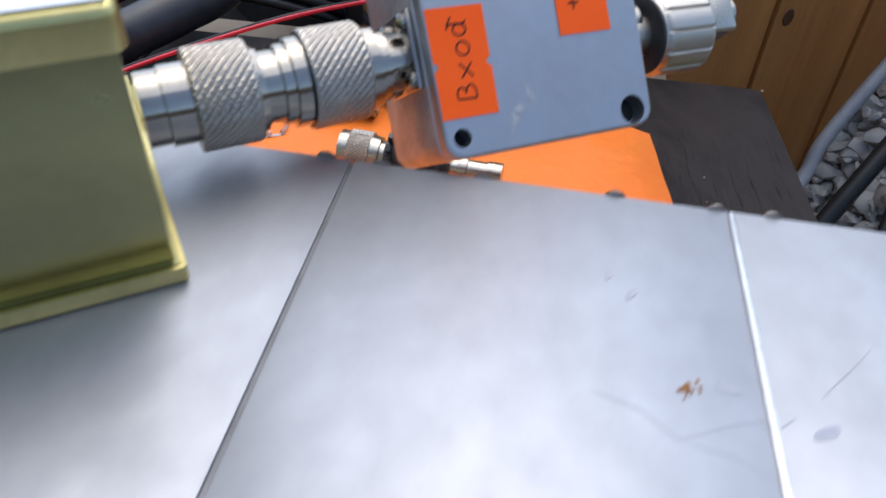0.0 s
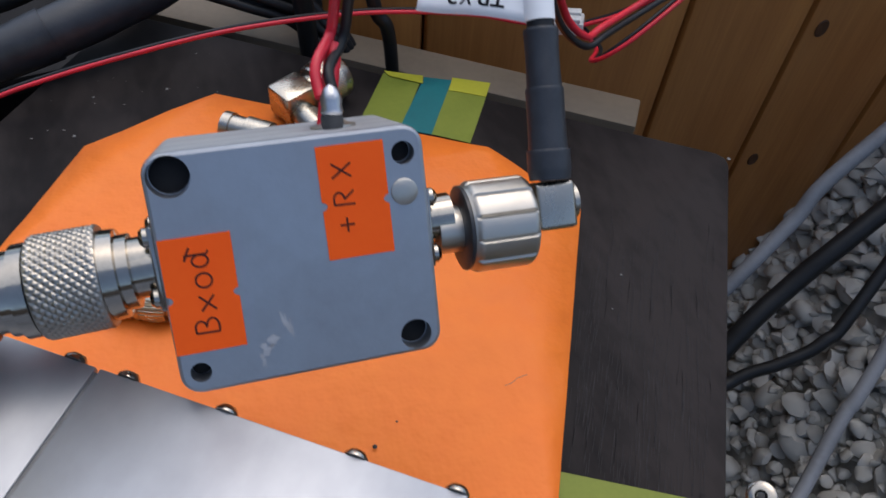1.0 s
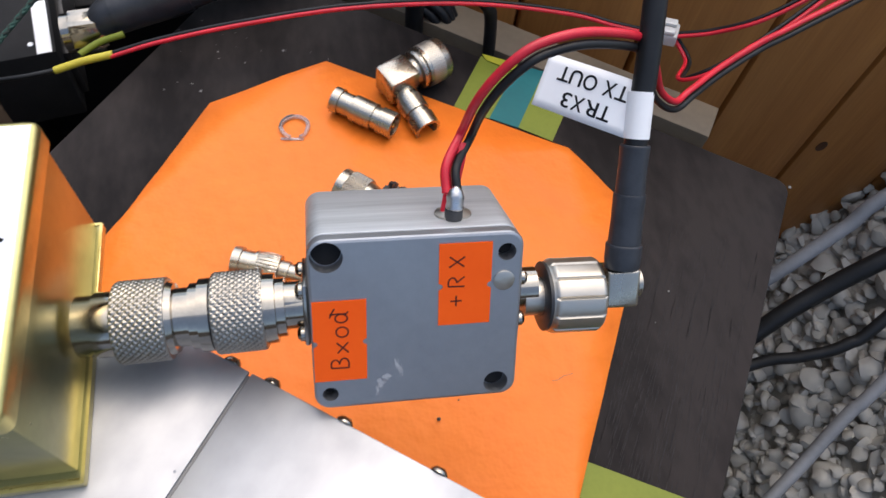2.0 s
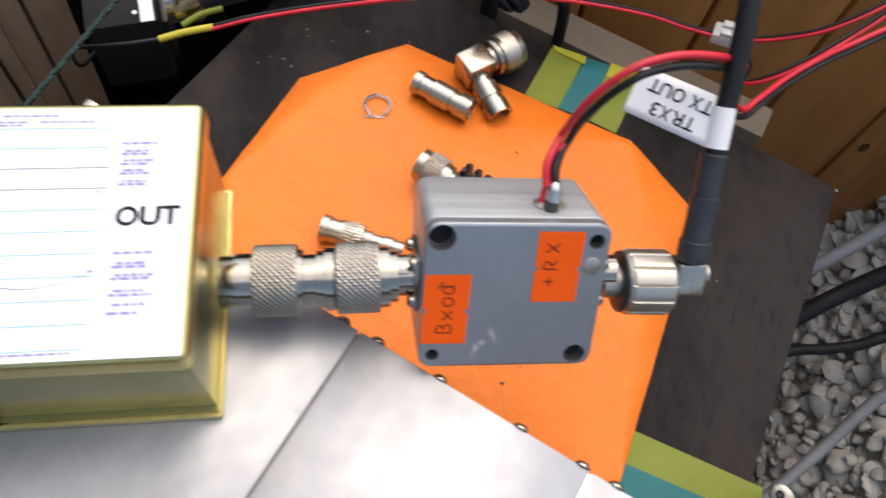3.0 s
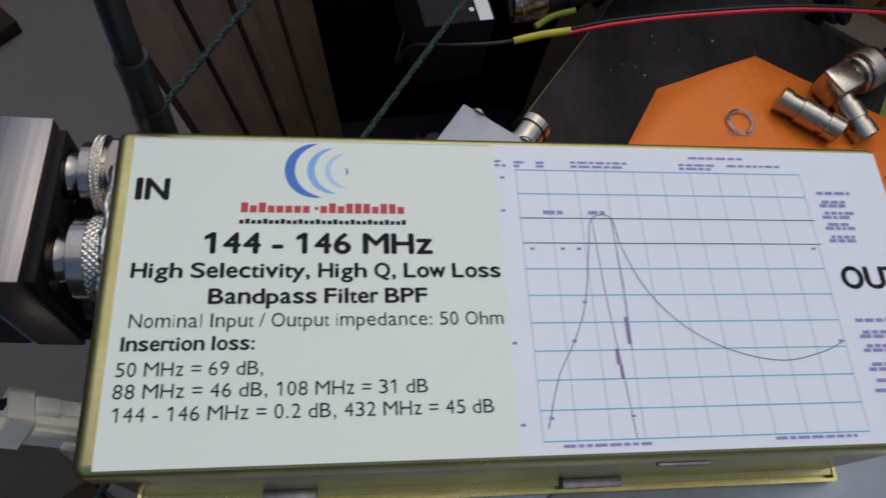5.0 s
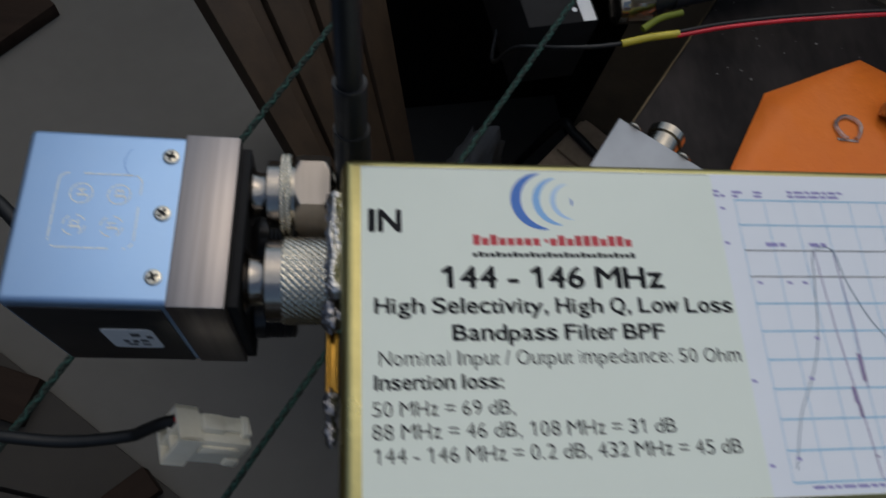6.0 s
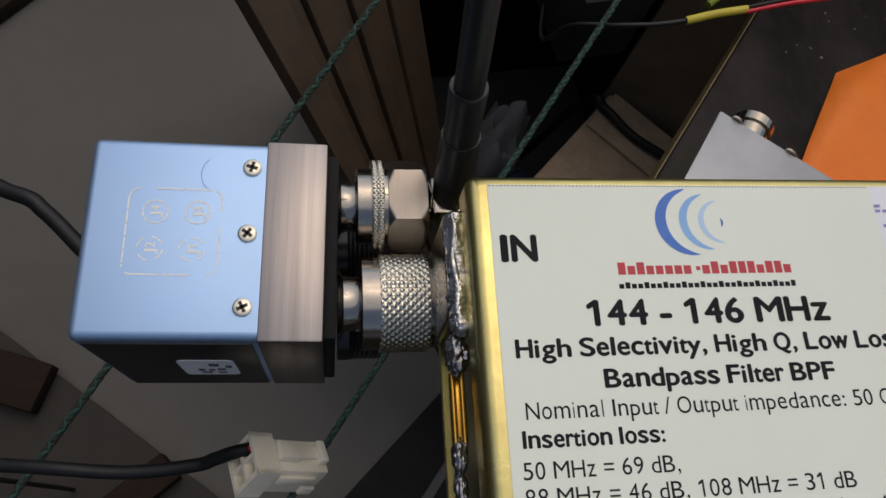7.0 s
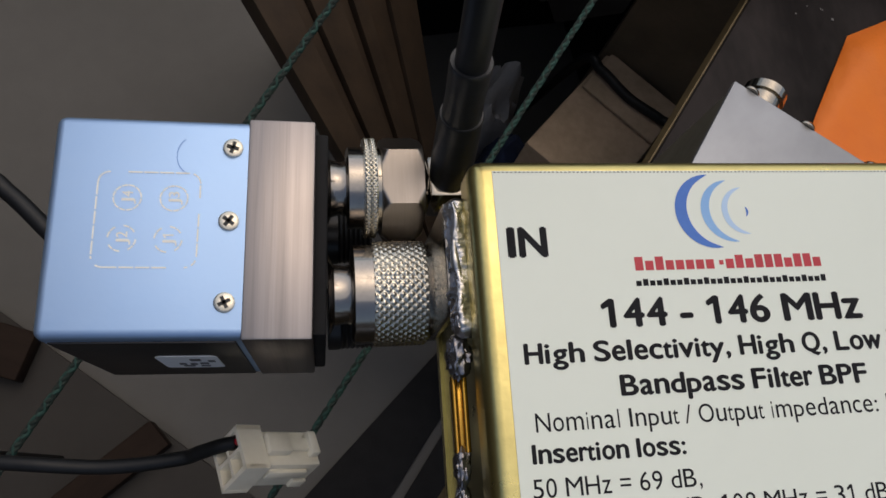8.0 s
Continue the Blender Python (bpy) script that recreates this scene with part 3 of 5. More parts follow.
tape("tape_strip", [(0.2055, 0.340), (0.2225, 0.3325), (0.203, 0.2995), (0.186, 0.308)], "tape_g", TABLE + 0.0001, "olive green adhesive tape on the table edge")
tape("tape_strip", [(0.2237, 0.3325), (0.2365, 0.327), (0.2165, 0.2925), (0.2025, 0.300)], "tape_t", TABLE + 0.0003, "teal adhesive tape on the table edge")
tape("tape_strip", [(0.2360, 0.3275), (0.2525, 0.3195), (0.2305, 0.2835), (0.2155, 0.293)], "tape_g", TABLE + 0.0005, "olive green adhesive tape beside teal tape")
tape("tape_end", [(0.2365, 0.3285), (0.2530, 0.3205), (0.2475, 0.3115), (0.232, 0.320)], "tape_y", TABLE + 0.0008, "bright yellow folded end of adhesive tape")
tape("tape_end", [(0.2060, 0.3408), (0.2232, 0.333), (0.2215, 0.3275), (0.2075, 0.3365)], "tape_y", TABLE + 0.0008, "bright yellow folded end of adhesive tape")
tape("tape_strip", [(0.2085, 0.1345), (0.2610, 0.1065), (0.2540, 0.0930), (0.2010, 0.1205)], "tape_g", TABLE + 0.0001, "olive green tape across the table's front")
tape("tape_strip", [(0.2015, 0.1215), (0.2580, 0.0925), (0.2520, 0.083), (0.196, 0.110)], "tape_t", TABLE + 0.0003, "teal tape across the table's front")

# ---- amplifier case of aluminium sheet ----
C_ = Vector((-0.0400, 0.2515, 0))
ALU = frame_m((C_.x, C_.y, TABLE), A_, (0, 0, 1))  # local x along the back edge, local -y toward the front
H = SHEET - TABLE
PW, LEN, DEP = 0.0855, 0.342, 0.26
case = thing("amplifier_case", ALU, "large aluminium amplifier case with grooved, stained top and edge screws", "amplifier")
part("body", box(LEN - 0.002, DEP - 0.002, H - 0.0022, (LEN / 2, -DEP / 2 - 0.0005, (H - 0.0022) / 2 + 0.0002), 0.0005), "sheet_side", case)
SK = 0.0030
xs = [0.0, 0.0825, 0.1673, 0.2503, 0.342]
for a, b in zip(xs, xs[1:]):
    part("top_panel", slab([(a + 0.00045, 0), (a + 0.00045 + SK, -DEP), (b - 0.00045 + SK, -DEP), (b - 0.00045, 0)], H - 0.002, H, 0.0004), "sheet", case)
for i, a in enumerate(xs[1:-1]):
    w_ = (0.0005, 0.0005, 0.0006)[i]
    part("seam", slab([(a - w_, -0.001), (a - w_ + SK, -DEP + 0.001), (a + w_ + SK, -DEP + 0.001), (a + w_, -0.001)], H - 0.0017, H - (0.0005, 0.0005, -0.0006)[i], 0.0002), ("groove", "groove", "bead")[i], case)
for s in (0.006, 0.024, 0.045, 0.075, 0.095, 0.128, 0.161, 0.174, 0.197, 0.226, 0.2475, 0.259, 0.285, 0.312):
    sc = part("screw", lathe([(0, 0.0026), (0.0006, 0.0026), (0.0016, 0.0018), (0.0019, 0.0008)], 20), "nickel", case, m=pose(s, 0.0, H - 0.0016, 0, 0, 90))
    part("slot", box(0.0003, 0.0026, 0.0005, (0.0018, 0, 0)), "hole", sc)
part("bnc_socket", lathe([(0, 0.0085), (0.002, 0.0085), (0.0022, 0.0062), (0.015, 0.0062), (0.0152, 0.0072), (0.020, 0.0072), (0.0202, 0.0062), (0.0280, 0.0062), (0.0282, 0.0070), (0.0315, 0.0070), (0.0316, 0.0050), (0.024, 0.0046), (0.0239, 0.001)], 32), "nickel", case, m=pose(0.019, 0.0, 0.0475, 0, 0, 90))
# marks on the sheet
inv = ALU.inverted()
def on_sheet(x, y):
    q = inv @ Vector((x, y, SHEET))
    return q.x, q.y


rng = random.Random(3)
bm = bmesh.new()
for k in range(16):
    x, y = on_sheet(0.1241 + rng.gauss(0, 0.0011), 0.0719 + rng.gauss(0, 0.0007))
    r = rng.uniform(0.00015, 0.0006)
    bm.faces.new([bm.verts.new((x + r * rng.uniform(0.6, 1.2) * math.cos(a), y + r * rng.uniform(0.6, 1.2) * math.sin(a), H + 0.0001 + k * 2e-6)) for a in [i * 0.785 for i in range(8)]])
part("rust_spot", bm, "rust", case, "small rust-brown stain")
for (x, y), w, l, ang in (((0.1292, 0.0942), 0.0010, 0.0022, 60), ((0.1279, 0.0999), 0.0007, 0.0014, 70), ((0.1307, 0.0693), 0.0009, 0.003, -10), ((0.1391, 0.0562), 0.0012, 0.0036, 30), ((0.0766, 0.1300), 0.0004, 0.0006, 0)):
    px_, py_ = on_sheet(x, y)
    bm = bmesh.new()
    bm.faces.new([bm.verts.new((l * math.cos(a) * rng.uniform(0.6, 1), w * math.sin(a) * rng.uniform(0.6, 1), 0.00008)) for a in [i * 0.628 for i in range(10)]])
    part("smudge", bm, "scuff", case, m=pose(px_, py_, H, 0, 0, ang))
sl = []
for (x0, y0), (x1, y1) in (((0.1100, 0.0782), (0.1168, 0.0648)), ((0.1168, 0.0648), (0.1331, 0.0618)), ((0.1185, 0.0630), (0.1248, 0.0541)), ((0.1440, 0.0618), (0.1600, 0.0660)), ((0.1364, 0.0603), (0.1330, 0.0600))):
    p0, p1 = on_sheet(x0, y0), on_sheet(x1, y1)
    mid = ((p0[0] + p1[0]) / 2 + 0.001, (p0[1] + p1[1]) / 2 + 0.001)
    sl.append([p0, mid, p1])
part("scratch", strokes(sl, 0.00013, 0.00008), "scuff", case, m=pose(0, 0, H))["kind"] = "stuff"

# ---- band-pass filter box with printed label ----
FX0, FX1, FY0, FY1 = -0.1283, 0.0555, 0.1308, 0.2056
FW, FD, FH = FX1 - FX0, FY1 - FY0, LABEL - SHEET - 0.0004
filt = thing("bandpass_filter", pose((FX0 + FX1) / 2, (FY0 + FY1) / 2, SHEET + 0.0002), "yellow-passivated metal filter box with a printed white label", "filter")
part("body", box(FW - 0.0032, FD - 0.0032, FH - 0.006, (0, 0, FH / 2), 0.0006), "gold", filt)


def cover(w, d_, z0, z1, up, t=0.0009, bev=0.0007):
    """A shallow folded sheet cover: plate with four lips."""
    bm = bmesh.new()
    bmesh.ops.create_cube(bm, size=1, matrix=Matrix.Translation((0, 0, (z0 + z1) / 2)) @ Matrix.Diagonal((w, d_, z1 - z0, 1)))
    open_z = z0 if up else z1
    bmesh.ops.delete(bm, geom=[f for f in bm.faces if all(abs(v_.co.z - open_z) < 1e-6 for v_ in f.verts)], context='FACES')
    bmesh.ops.bevel(bm, geom=[e_ for e_ in bm.edges if not e_.is_boundary], offset=bev, segments=4, affect='EDGES', profile=0.5)
    bmesh.ops.recalc_face_normals(bm, faces=bm.faces)
    bmesh.ops.solidify(bm, geom=list(bm.faces), thickness=t)
    bmesh.ops.recalc_face_normals(bm, faces=bm.faces)
    return bm


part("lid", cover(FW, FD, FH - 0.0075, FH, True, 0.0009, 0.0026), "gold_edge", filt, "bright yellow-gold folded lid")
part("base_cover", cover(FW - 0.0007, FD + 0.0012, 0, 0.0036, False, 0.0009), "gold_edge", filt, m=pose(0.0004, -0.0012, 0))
part("base_fill", box(FW - 0.0028, FD - 0.0012, 0.0022, (0.0006, -0.0006, 0.0021)), "gold", filt)
part("spring_tab", box(0.016, 0.0026, 0.0020, (0.022, -FD / 2 + 0.0004, 0.0045), 0.0004), "steel", filt)
part("spring_tab", box(0.012, 0.0012, 0.0016, (0.030, -FD / 2 - 0.0002, FH - 0.009), 0.0004), "steel", filt)
part("spring_tab", box(0.013, 0.0026, 0.0020, (-0.055, -FD / 2 + 0.0004, 0.0045), 0.0004), "steel", filt)
part("end_tab", box(0.0007, 0.016, 0.0016, (FW / 2 + 0.0003, 0.020, 0.0046), 0.0003), "gold_edge", filt)

# printed label: coordinates relative to the filter's middle
ox, oy = (FX0 + FX1) / 2, (FY0 + FY1) / 2
lab = part("label", box(-0.0440 + 0.1242, 0.0712, 0.00015, (-0.0841 - ox, 0.1676 - oy, FH + 0.0001)), "paper", filt, "cream printed paper label")
lab2 = part("label_chart", box(0.0540 + 0.0440, 0.0712, 0.00015, (0.0050 - ox, 0.1676 - oy, FH + 0.0001)), "paper_blue", filt, "cool white printed chart half of the label")
Z0 = FH + 0.00022
LM = pose(-ox, -oy, Z0)
for txt, x0, x1, y, cap, ink, bold in (
        ("IN", -0.1226, -0.1160, 0.1878, 0.0050, "ink", 0.055), ("144 - 146 MHz", -0.1078, -0.0597, 0.1754, 0.0046, "ink", 0.052),
        ("High Selectivity, High Q, Low Loss", -0.1215, -0.0450, 0.1699, 0.0032, "ink", 0.048),
        ("Bandpass Filter BPF", -0.1059, -0.0613, 0.1642, 0.0032, "ink", 0.048),
        ("Nominal Input / Output impedance: 50 Ohm", -0.1208, -0.0452, 0.1592, 0.0029, "ink", 0.0),
        ("Insertion loss:", -0.1218, -0.0963, 0.1545, 0.0028, "ink", 0.042), ("50 MHz = 69 dB,", -0.1222, -0.0943, 0.1494, 0.0028, "ink", 0.0),
        ("88 MHz = 46 dB, 108 MHz = 31 dB", -0.1222, -0.0619, 0.1451, 0.0028, "ink", 0.0),
        ("144 - 146 MHz = 0.2 dB, 432 MHz = 45 dB", -0.1220, -0.0487, 0.1407, 0.0028, "ink", 0.0)):
    lettering("print", txt, x0, x1, y, cap, ink, lab, bold, 0.0, LM)
lettering("print", "OUT", 0.0358, 0.0510, 0.1670, 0.0052, "ink", lab2, 0.055, 0.0, LM)
# brand line and web line as plain bars
brand = [(-0.1006 + 0.00187 * k, 0.1849, -0.1006 + 0.00187 * k + 0.00150, 0.1873 if k in (0, 2, 10, 12, 13, 14, 16, 17) else 0.1866) for k in range(19) if k != 8]
brand.append((-0.0850, 0.1856, -0.0842, 0.1864))
for q in brand:
    part("brand_bar", bars([q], 0), "ink_red", lab, m=LM)
part("web_bar", bars([(-0.1008 + 0.00124 * k, 0.1822, -0.1008 + 0.00124 * k + 0.00095, 0.1831 + 0.0003 * (k % 3 == 1)) for k in range(29)], 0), "ink", lab, m=LM)["kind"] = "stuff"


def crescent(cx, cy, r, th, a0, a1):
    """Crescent open to the right, thickest in the middle."""
    bm = bmesh.new()
    n = 22
    out, inn = [], []
    for i in range(n + 1):
        t = i / n
        a = radians(a0 + (a1 - a0) * t)
        w = th * math.sin(math.pi * t) ** 0.75
        out.append(bm.verts.new((cx + r * math.cos(a), cy + r * math.sin(a), 0)))
        inn.append(bm.verts.new((cx + (r - w - 0.00005) * math.cos(a), cy + (r - w - 0.00005) * math.sin(a), 0)))
    for i in range(n):
        bm.faces.new((out[i], inn[i], inn[i + 1], out[i + 1]))
    return bm


for cx, r, th, a, ink in ((-0.0848, 0.0069, 0.0022, 100, "ink_blue"), (-0.0810, 0.0058, 0.0016, 96, "ink_blue2"), (-0.0784, 0.0044, 0.0011, 96, "ink_blue3")):
    part("emblem_arc", crescent(cx, 0.1955, r, th, 180 - a * 0.92, 180 + a), ink, lab, m=LM)
part("emblem_arc", crescent(-0.0788, 0.1953, 0.0011, 0.0004, -60, 60), "ink_blue", lab, m=LM)
# fine dotted line printed along the label's back edge
part("dotted_edge", bars([(-0.1240 + 0.00075 * k, 0.20285, -0.1240 + 0.00075 * k + 0.0004, 0.20302) for k in range(106)], 0), "ink_grey", lab, m=LM)["kind"] = "stuff"

# chart: ten by ten grid, two curves and unreadable notes as bars
GX0, GX1, GY0, GY1 = -0.0392, 0.0320, 0.1346, 0.1966
g1 = [(GX0, GY0 + (GY1 - GY0) * i / 10 - 0.00013, GX1, GY0 + (GY1 - GY0) * i / 10 + 0.00013) for i in range(11) if i not in (7, 8)]
g2 = [(GX0 + (GX1 - GX0) * i / 10 - 0.00008, GY0, GX0 + (GX1 - GX0) * i / 10 + 0.00008, GY1) for i in range(11)]
for q in g1:
    part("grid_line", bars([q], 0.00002), "grid_ink", lab2, m=LM)
for q in g2:
    part("grid_line", bars([q], 0.00001), "grid_ink_pale", lab2, m=LM)
for k in (7, 8):
    part("reference_line", bars([(GX0, GY0 + (GY1 - GY0) * k / 10 - 0.0001, GX1 + 0.0008, GY0 + (GY1 - GY0) * k / 10 + 0.0001)], 0.00003), "ink", lab2, m=LM)
cv = spline([(-0.0379, 0.1371, 0), (-0.0344, 0.1478, 0), (-0.0302, 0.1553, 0), (-0.0267, 0.1638, 0), (-0.0242, 0.177, 0), (-0.0226, 0.1841, 0), (-0.0180, 0.1844, 0), (-0.0165, 0.177, 0), (-0.0124, 0.167, 0), (-0.0054, 0.1587, 0), (0.0044, 0.1529, 0), (0.016, 0.1503, 0), (0.0259, 0.152, 0), (0.0322, 0.1546, 0)], 8)
part("curve_line", strokes([[(p.x, p.y) for p in cv]], 0.00020, 0.00004), "curve_ink", lab2, m=LM)
part("curve_line", strokes([[(-0.0226, 0.1841), (-0.0219, 0.166), (-0.0207, 0.1512), (-0.0196, 0.1346)], [(-0.0180, 0.1840), (-0.0174, 0.166), (-0.0178, 0.153)]], 0.00020, 0.00005), "violet_line", lab2, m=LM)
part("curve_noise", bars([(-0.0216, 0.1500, -0.0208, 0.1535), (-0.0211, 0.1470, -0.0204, 0.1500), (-0.0185, 0.1545, -0.0176, 0.1605), (-0.0201, 0.139, -0.0192, 0.1394)], 0.00005), "violet_line", lab2, m=LM)
rng = random.Random(11)
rects, rects2 = [], []


def words(x0, x1, y, h, out, k=3):
    """A line of unreadable print as short bars."""
    x = x0
    while x < x1 - 0.0008:
        w = rng.uniform(0.0009, 0.0028)
        out.append((x, y, min(x + w, x1), y + h))
        x += w + 0.0005


for i, y in enumerate((0.1912, 0.1888, 0.1878, 0.1858, 0.1847, 0.1828, 0.1818, 0.1795, 0.1785)):
    words(0.0352 + 0.0008 * (i % 2), 0.0440 - 0.001 * (i % 3), y, 0.0008, rects)
for i, y in enumerate((0.1588, 0.1560, 0.1550, 0.1528, 0.1518, 0.1486, 0.1475, 0.1450, 0.1428)):
    words(0.0360 + 0.0010 * (i % 2), 0.0462 - 0.001 * (i % 3), y, 0.0008, rects)
for x0, x1, y in ((-0.0440, -0.0415, 0.1985), (-0.0440, -0.0412, 0.1974), (-0.0395, -0.0370, 0.1983), (-0.0395, -0.0372, 0.1973), (-0.0342, -0.0318, 0.1983), (-0.0342, -0.0318, 0.1973),
                  (-0.0258, -0.0118, 0.1985), (-0.0258, -0.0120, 0.1974), (0.0012, 0.0110, 0.1984), (0.0012, 0.0104, 0.1974), (0.0135, 0.0285, 0.1984), (0.0040, 0.0180, 0.2004),
                  (-0.0352, -0.0165, 0.1333), (0.0104, 0.0292, 0.1335)):
    words(x0, x1, y, 0.0006, rects2)
words(-0.0338, -0.0288, 0.1852, 0.0009, rects2)
words(-0.0232, -0.0192, 0.1852, 0.0009, rects2)
for x, y in ((-0.0425, 0.1945), (-0.0430, 0.186), (-0.0432, 0.155), (-0.043, 0.138), (-0.0372, 0.1766), (-0.0302, 0.1766), (-0.0265, 0.1766), (-0.0268, 0.1640), (-0.0302, 0.1553), (-0.037, 0.1392), (0.031, 0.1545), (0.0305, 0.1768)):
    rects2.append((x - 0.0005, y - 0.0003, x + 0.0005, y + 0.0003))
part("fine_print", bars(rects, 0.00006), "purple_ink", lab2, m=LM)["kind"] = "stuff"
part("fine_print", bars(rects2, 0.00006), "purple_ink", lab2, m=LM)["kind"] = "stuff"

# solder and flange at the input end
part("input_flange", box(0.0022, 0.021, 0.030, (-FW / 2 - 0.0016, 0.1915 - oy, FH - 0.0275), 0.0006), "nickel_dark", filt)
sb = bmesh.new()
bmesh.ops.create_grid(sb, x_segments=18, y_segments=90, size=0.5)
for v_ in sb.verts:
    t = v_.co.y
    w = (0.0024 + 0.0007 * noise.noise((t * 7, 2, 1))) * min(1, (0.5 - abs(t)) * 14 + 0.35)
    a = v_.co.x * math.pi
    r = 1 + 0.22 * noise.noise((v_.co.x * 4, t * 14, 3)) + 0.16 * noise.noise((v_.co.x * 11, t * 40, 5)) + 0.22 * math.exp(-((v_.co.x + 0.12) * 9) ** 2)
    v_.co = (-math.sin(a) * w * -1.0 * r, t * 0.0255, math.cos(a) * w * 0.9 * r)
bmesh.ops.recalc_face_normals(sb, faces=sb.faces)
part("solder_bead", sb, "solder", filt, "lumpy bright solder bead", m=pose(-FW / 2 - 0.0007, 0.1886 - oy, FH - 0.0090), smooth=180)
wv = [(-FW / 2 - 0.0018 + 0.0004 * math.sin(k * 1.3), 0.2000 - 0.0025 * k - oy, FH - 0.0071 + 0.0003 * math.sin(k * 2.1)) for k in range(10)]
part("soldered_wire", tube(wv, [0.0004, 0.0008, 0.0005, 0.0009, 0.0006, 0.0008, 0.0003], 12, 8), "solder", filt, "bright soldered wire")


def lump(name, rx, ry, rz, y, z, seed):
    b_ = bmesh.new()
    bmesh.ops.create_icosphere(b_, subdivisions=4, radius=1)
    for v_ in b_.verts:
        n_ = 1 + 0.30 * noise.noise(v_.co * 1.7 + Vector((seed, 0, 0))) + 0.34 * abs(noise.noise(v_.co * 3.6 + Vector((seed, 3, 0)))) + 0.10 * noise.noise(v_.co * 9)
        v_.co = Vector((v_.co.x * rx, v_.co.y * ry, v_.co.z * rz)) * n_
    part(name, b_, "solder_dull", filt, "dull crumpled solder lump", m=pose(-FW / 2 - 0.0018, y - oy, FH - z + 0.0035), smooth=60)


lump("solder_lump", 0.0020, 0.0036, 0.0022, 0.1732, 0.0150, 4)
lump("solder_lump", 0.0014, 0.0034, 0.0016, 0.1548, 0.0185, 9)
lump("solder_lump", 0.0012, 0.0030, 0.0014, 0.1490, 0.0195, 13)
fs_ = part("flux_strip", box(0.0026, 0.0135, 0.004, (-FW / 2 - 0.0014, 0.1635 - oy, FH - 0.0165), 0.0008), "copper", filt, "amber metal strip")
for k in (-1, 1):
    part("strip_rib", tube([(-FW / 2 - 0.0016 + k * 0.0009, 0.1700 - oy, FH - 0.0145), (-FW / 2 - 0.0016 + k * 0.0009, 0.1570 - oy, FH - 0.0145)], 0.0006, 12, 2), "copper", fs_)

# ---- N adapter between filter and preamplifier ----
AY, AZ = 0.1665, 0.8345
adp = thing("coaxial_adapter", pose(0, AY, AZ), "nickel-plated N coaxial adapter with two knurled nuts", "connector")
part("neck", lathe([(0.0556, 0.0080), (0.0600, 0.0080), (0.0602, 0.0086), (0.0655, 0.0086)], 48), "nickel", adp)
part("knurled_nut", knurl(0.0655, 0.0784, 0.0110), "knurl_satin", adp)
part("barrel", lathe([(0.0784, 0.0098), (0.0800, 0.0092), (0.0802, 0.0078), (0.0838, 0.0078), (0.0840, 0.0088), (0.0862, 0.0088), (0.0864, 0.0098), (0.0892, 0.0098), (0.0894, 0.0092)], 48), "nickel", adp)
part("gasket", lathe([(0.0890, 0.0094), (0.0899, 0.0094)], 48), "black_plastic", adp)
part("knurled_nut", knurl(0.0898, 0.1028, 0.0110), "knurl_satin", adp)
part("collar", lathe([(0.1028, 0.0096), (0.1058, 0.0094), (0.1060, 0.0080), (0.1082, 0.0080), (0.1083, 0.0062), (0.1135, 0.0062)], 48), "nickel", adp)

# ---- preamplifier: die-cast box hanging on the adapter ----
NV = Vector((0.0, -0.80, 0.60)).normalized()
PM = frame_m((0.1419, 0.1546, 0.8420), (1, -0.024, -0.032), NV)  # local z out of the lettered face
BW, BH, BD = 0.0548, 0.0492, 0.0352
pre = thing("preamplifier_box", PM, "grey die-cast aluminium box with orange hand-lettered stickers", "enclosure")


def rounded(w, h, r, n=6):
    pts = []
    for cx, cy, a0 in ((w / 2 - r, h / 2 - r, 0), (-w / 2 + r, h / 2 - r, 90), (-w / 2 + r, -h / 2 + r, 180), (w / 2 - r, -h / 2 + r, 270)):
        for i in range(n + 1):
            a = radians(a0 + 90 * i / n)
            pts.append((cx + r * math.cos(a), cy + r * math.sin(a)))
    return pts


part("body", slab(rounded(BW, BH, 0.0042), -BD, -0.0046, 0.0004), "cast_side", pre, "brushed bare sides")
# lid with real screw recesses
lidm = slab(rounded(BW, BH, 0.0042), -0.0045, 0, 0.0008)
lid = part("lid", lidm, "cast", pre, "grey cast face")
cut = bmesh.new()
recess = ((-0.0226, 0.0200, 0.0041), (0.0230, 0.0190, 0.0024), (-0.0232, -0.0200, 0.0021), (0.0218, -0.0204, 0.0034))
for x, y, r in recess:
    bmesh.ops.create_cone(cut, cap_ends=True, segments=28, radius1=r, radius2=r, depth=0.0086, matrix=Matrix.Translation((x, y, 0.0)))
cutter = new("cut_tmp", mesh_of(cut, "cut_tmp", 0))
cutter.matrix_basis = PM
md = lid.modifiers.new("recess", 'BOOLEAN')
md.object, md.solver = cutter, 'EXACT'
bpy.context.view_layer.update()
me = bpy.data.meshes.new_from_object(lid.evaluated_get(bpy.context.evaluated_depsgraph_get()))
me.shade_flat()
lid.modifiers.remove(md)
lid.data = me
bpy.data.objects.remove(cutter)
# screw heads coloured matte black to give the recess bottoms their shade
for x, y, r in recess:
    part("screw", lathe([(-0.0044, r * 0.95), (-0.0038, r * 0.9), (-0.0034, r * 0.5)], 20), "matte_black", lid, m=pose(x, y, 0, 0, -90, 0))
part("rivet", lathe([(0, 0.0028), (0.0003, 0.0028), (0.0005, 0.0025), (0.0005, 0.0004)], 24), "satin", lid, m=pose(0.0225, 0.0110, 0, 0, -90, 0))


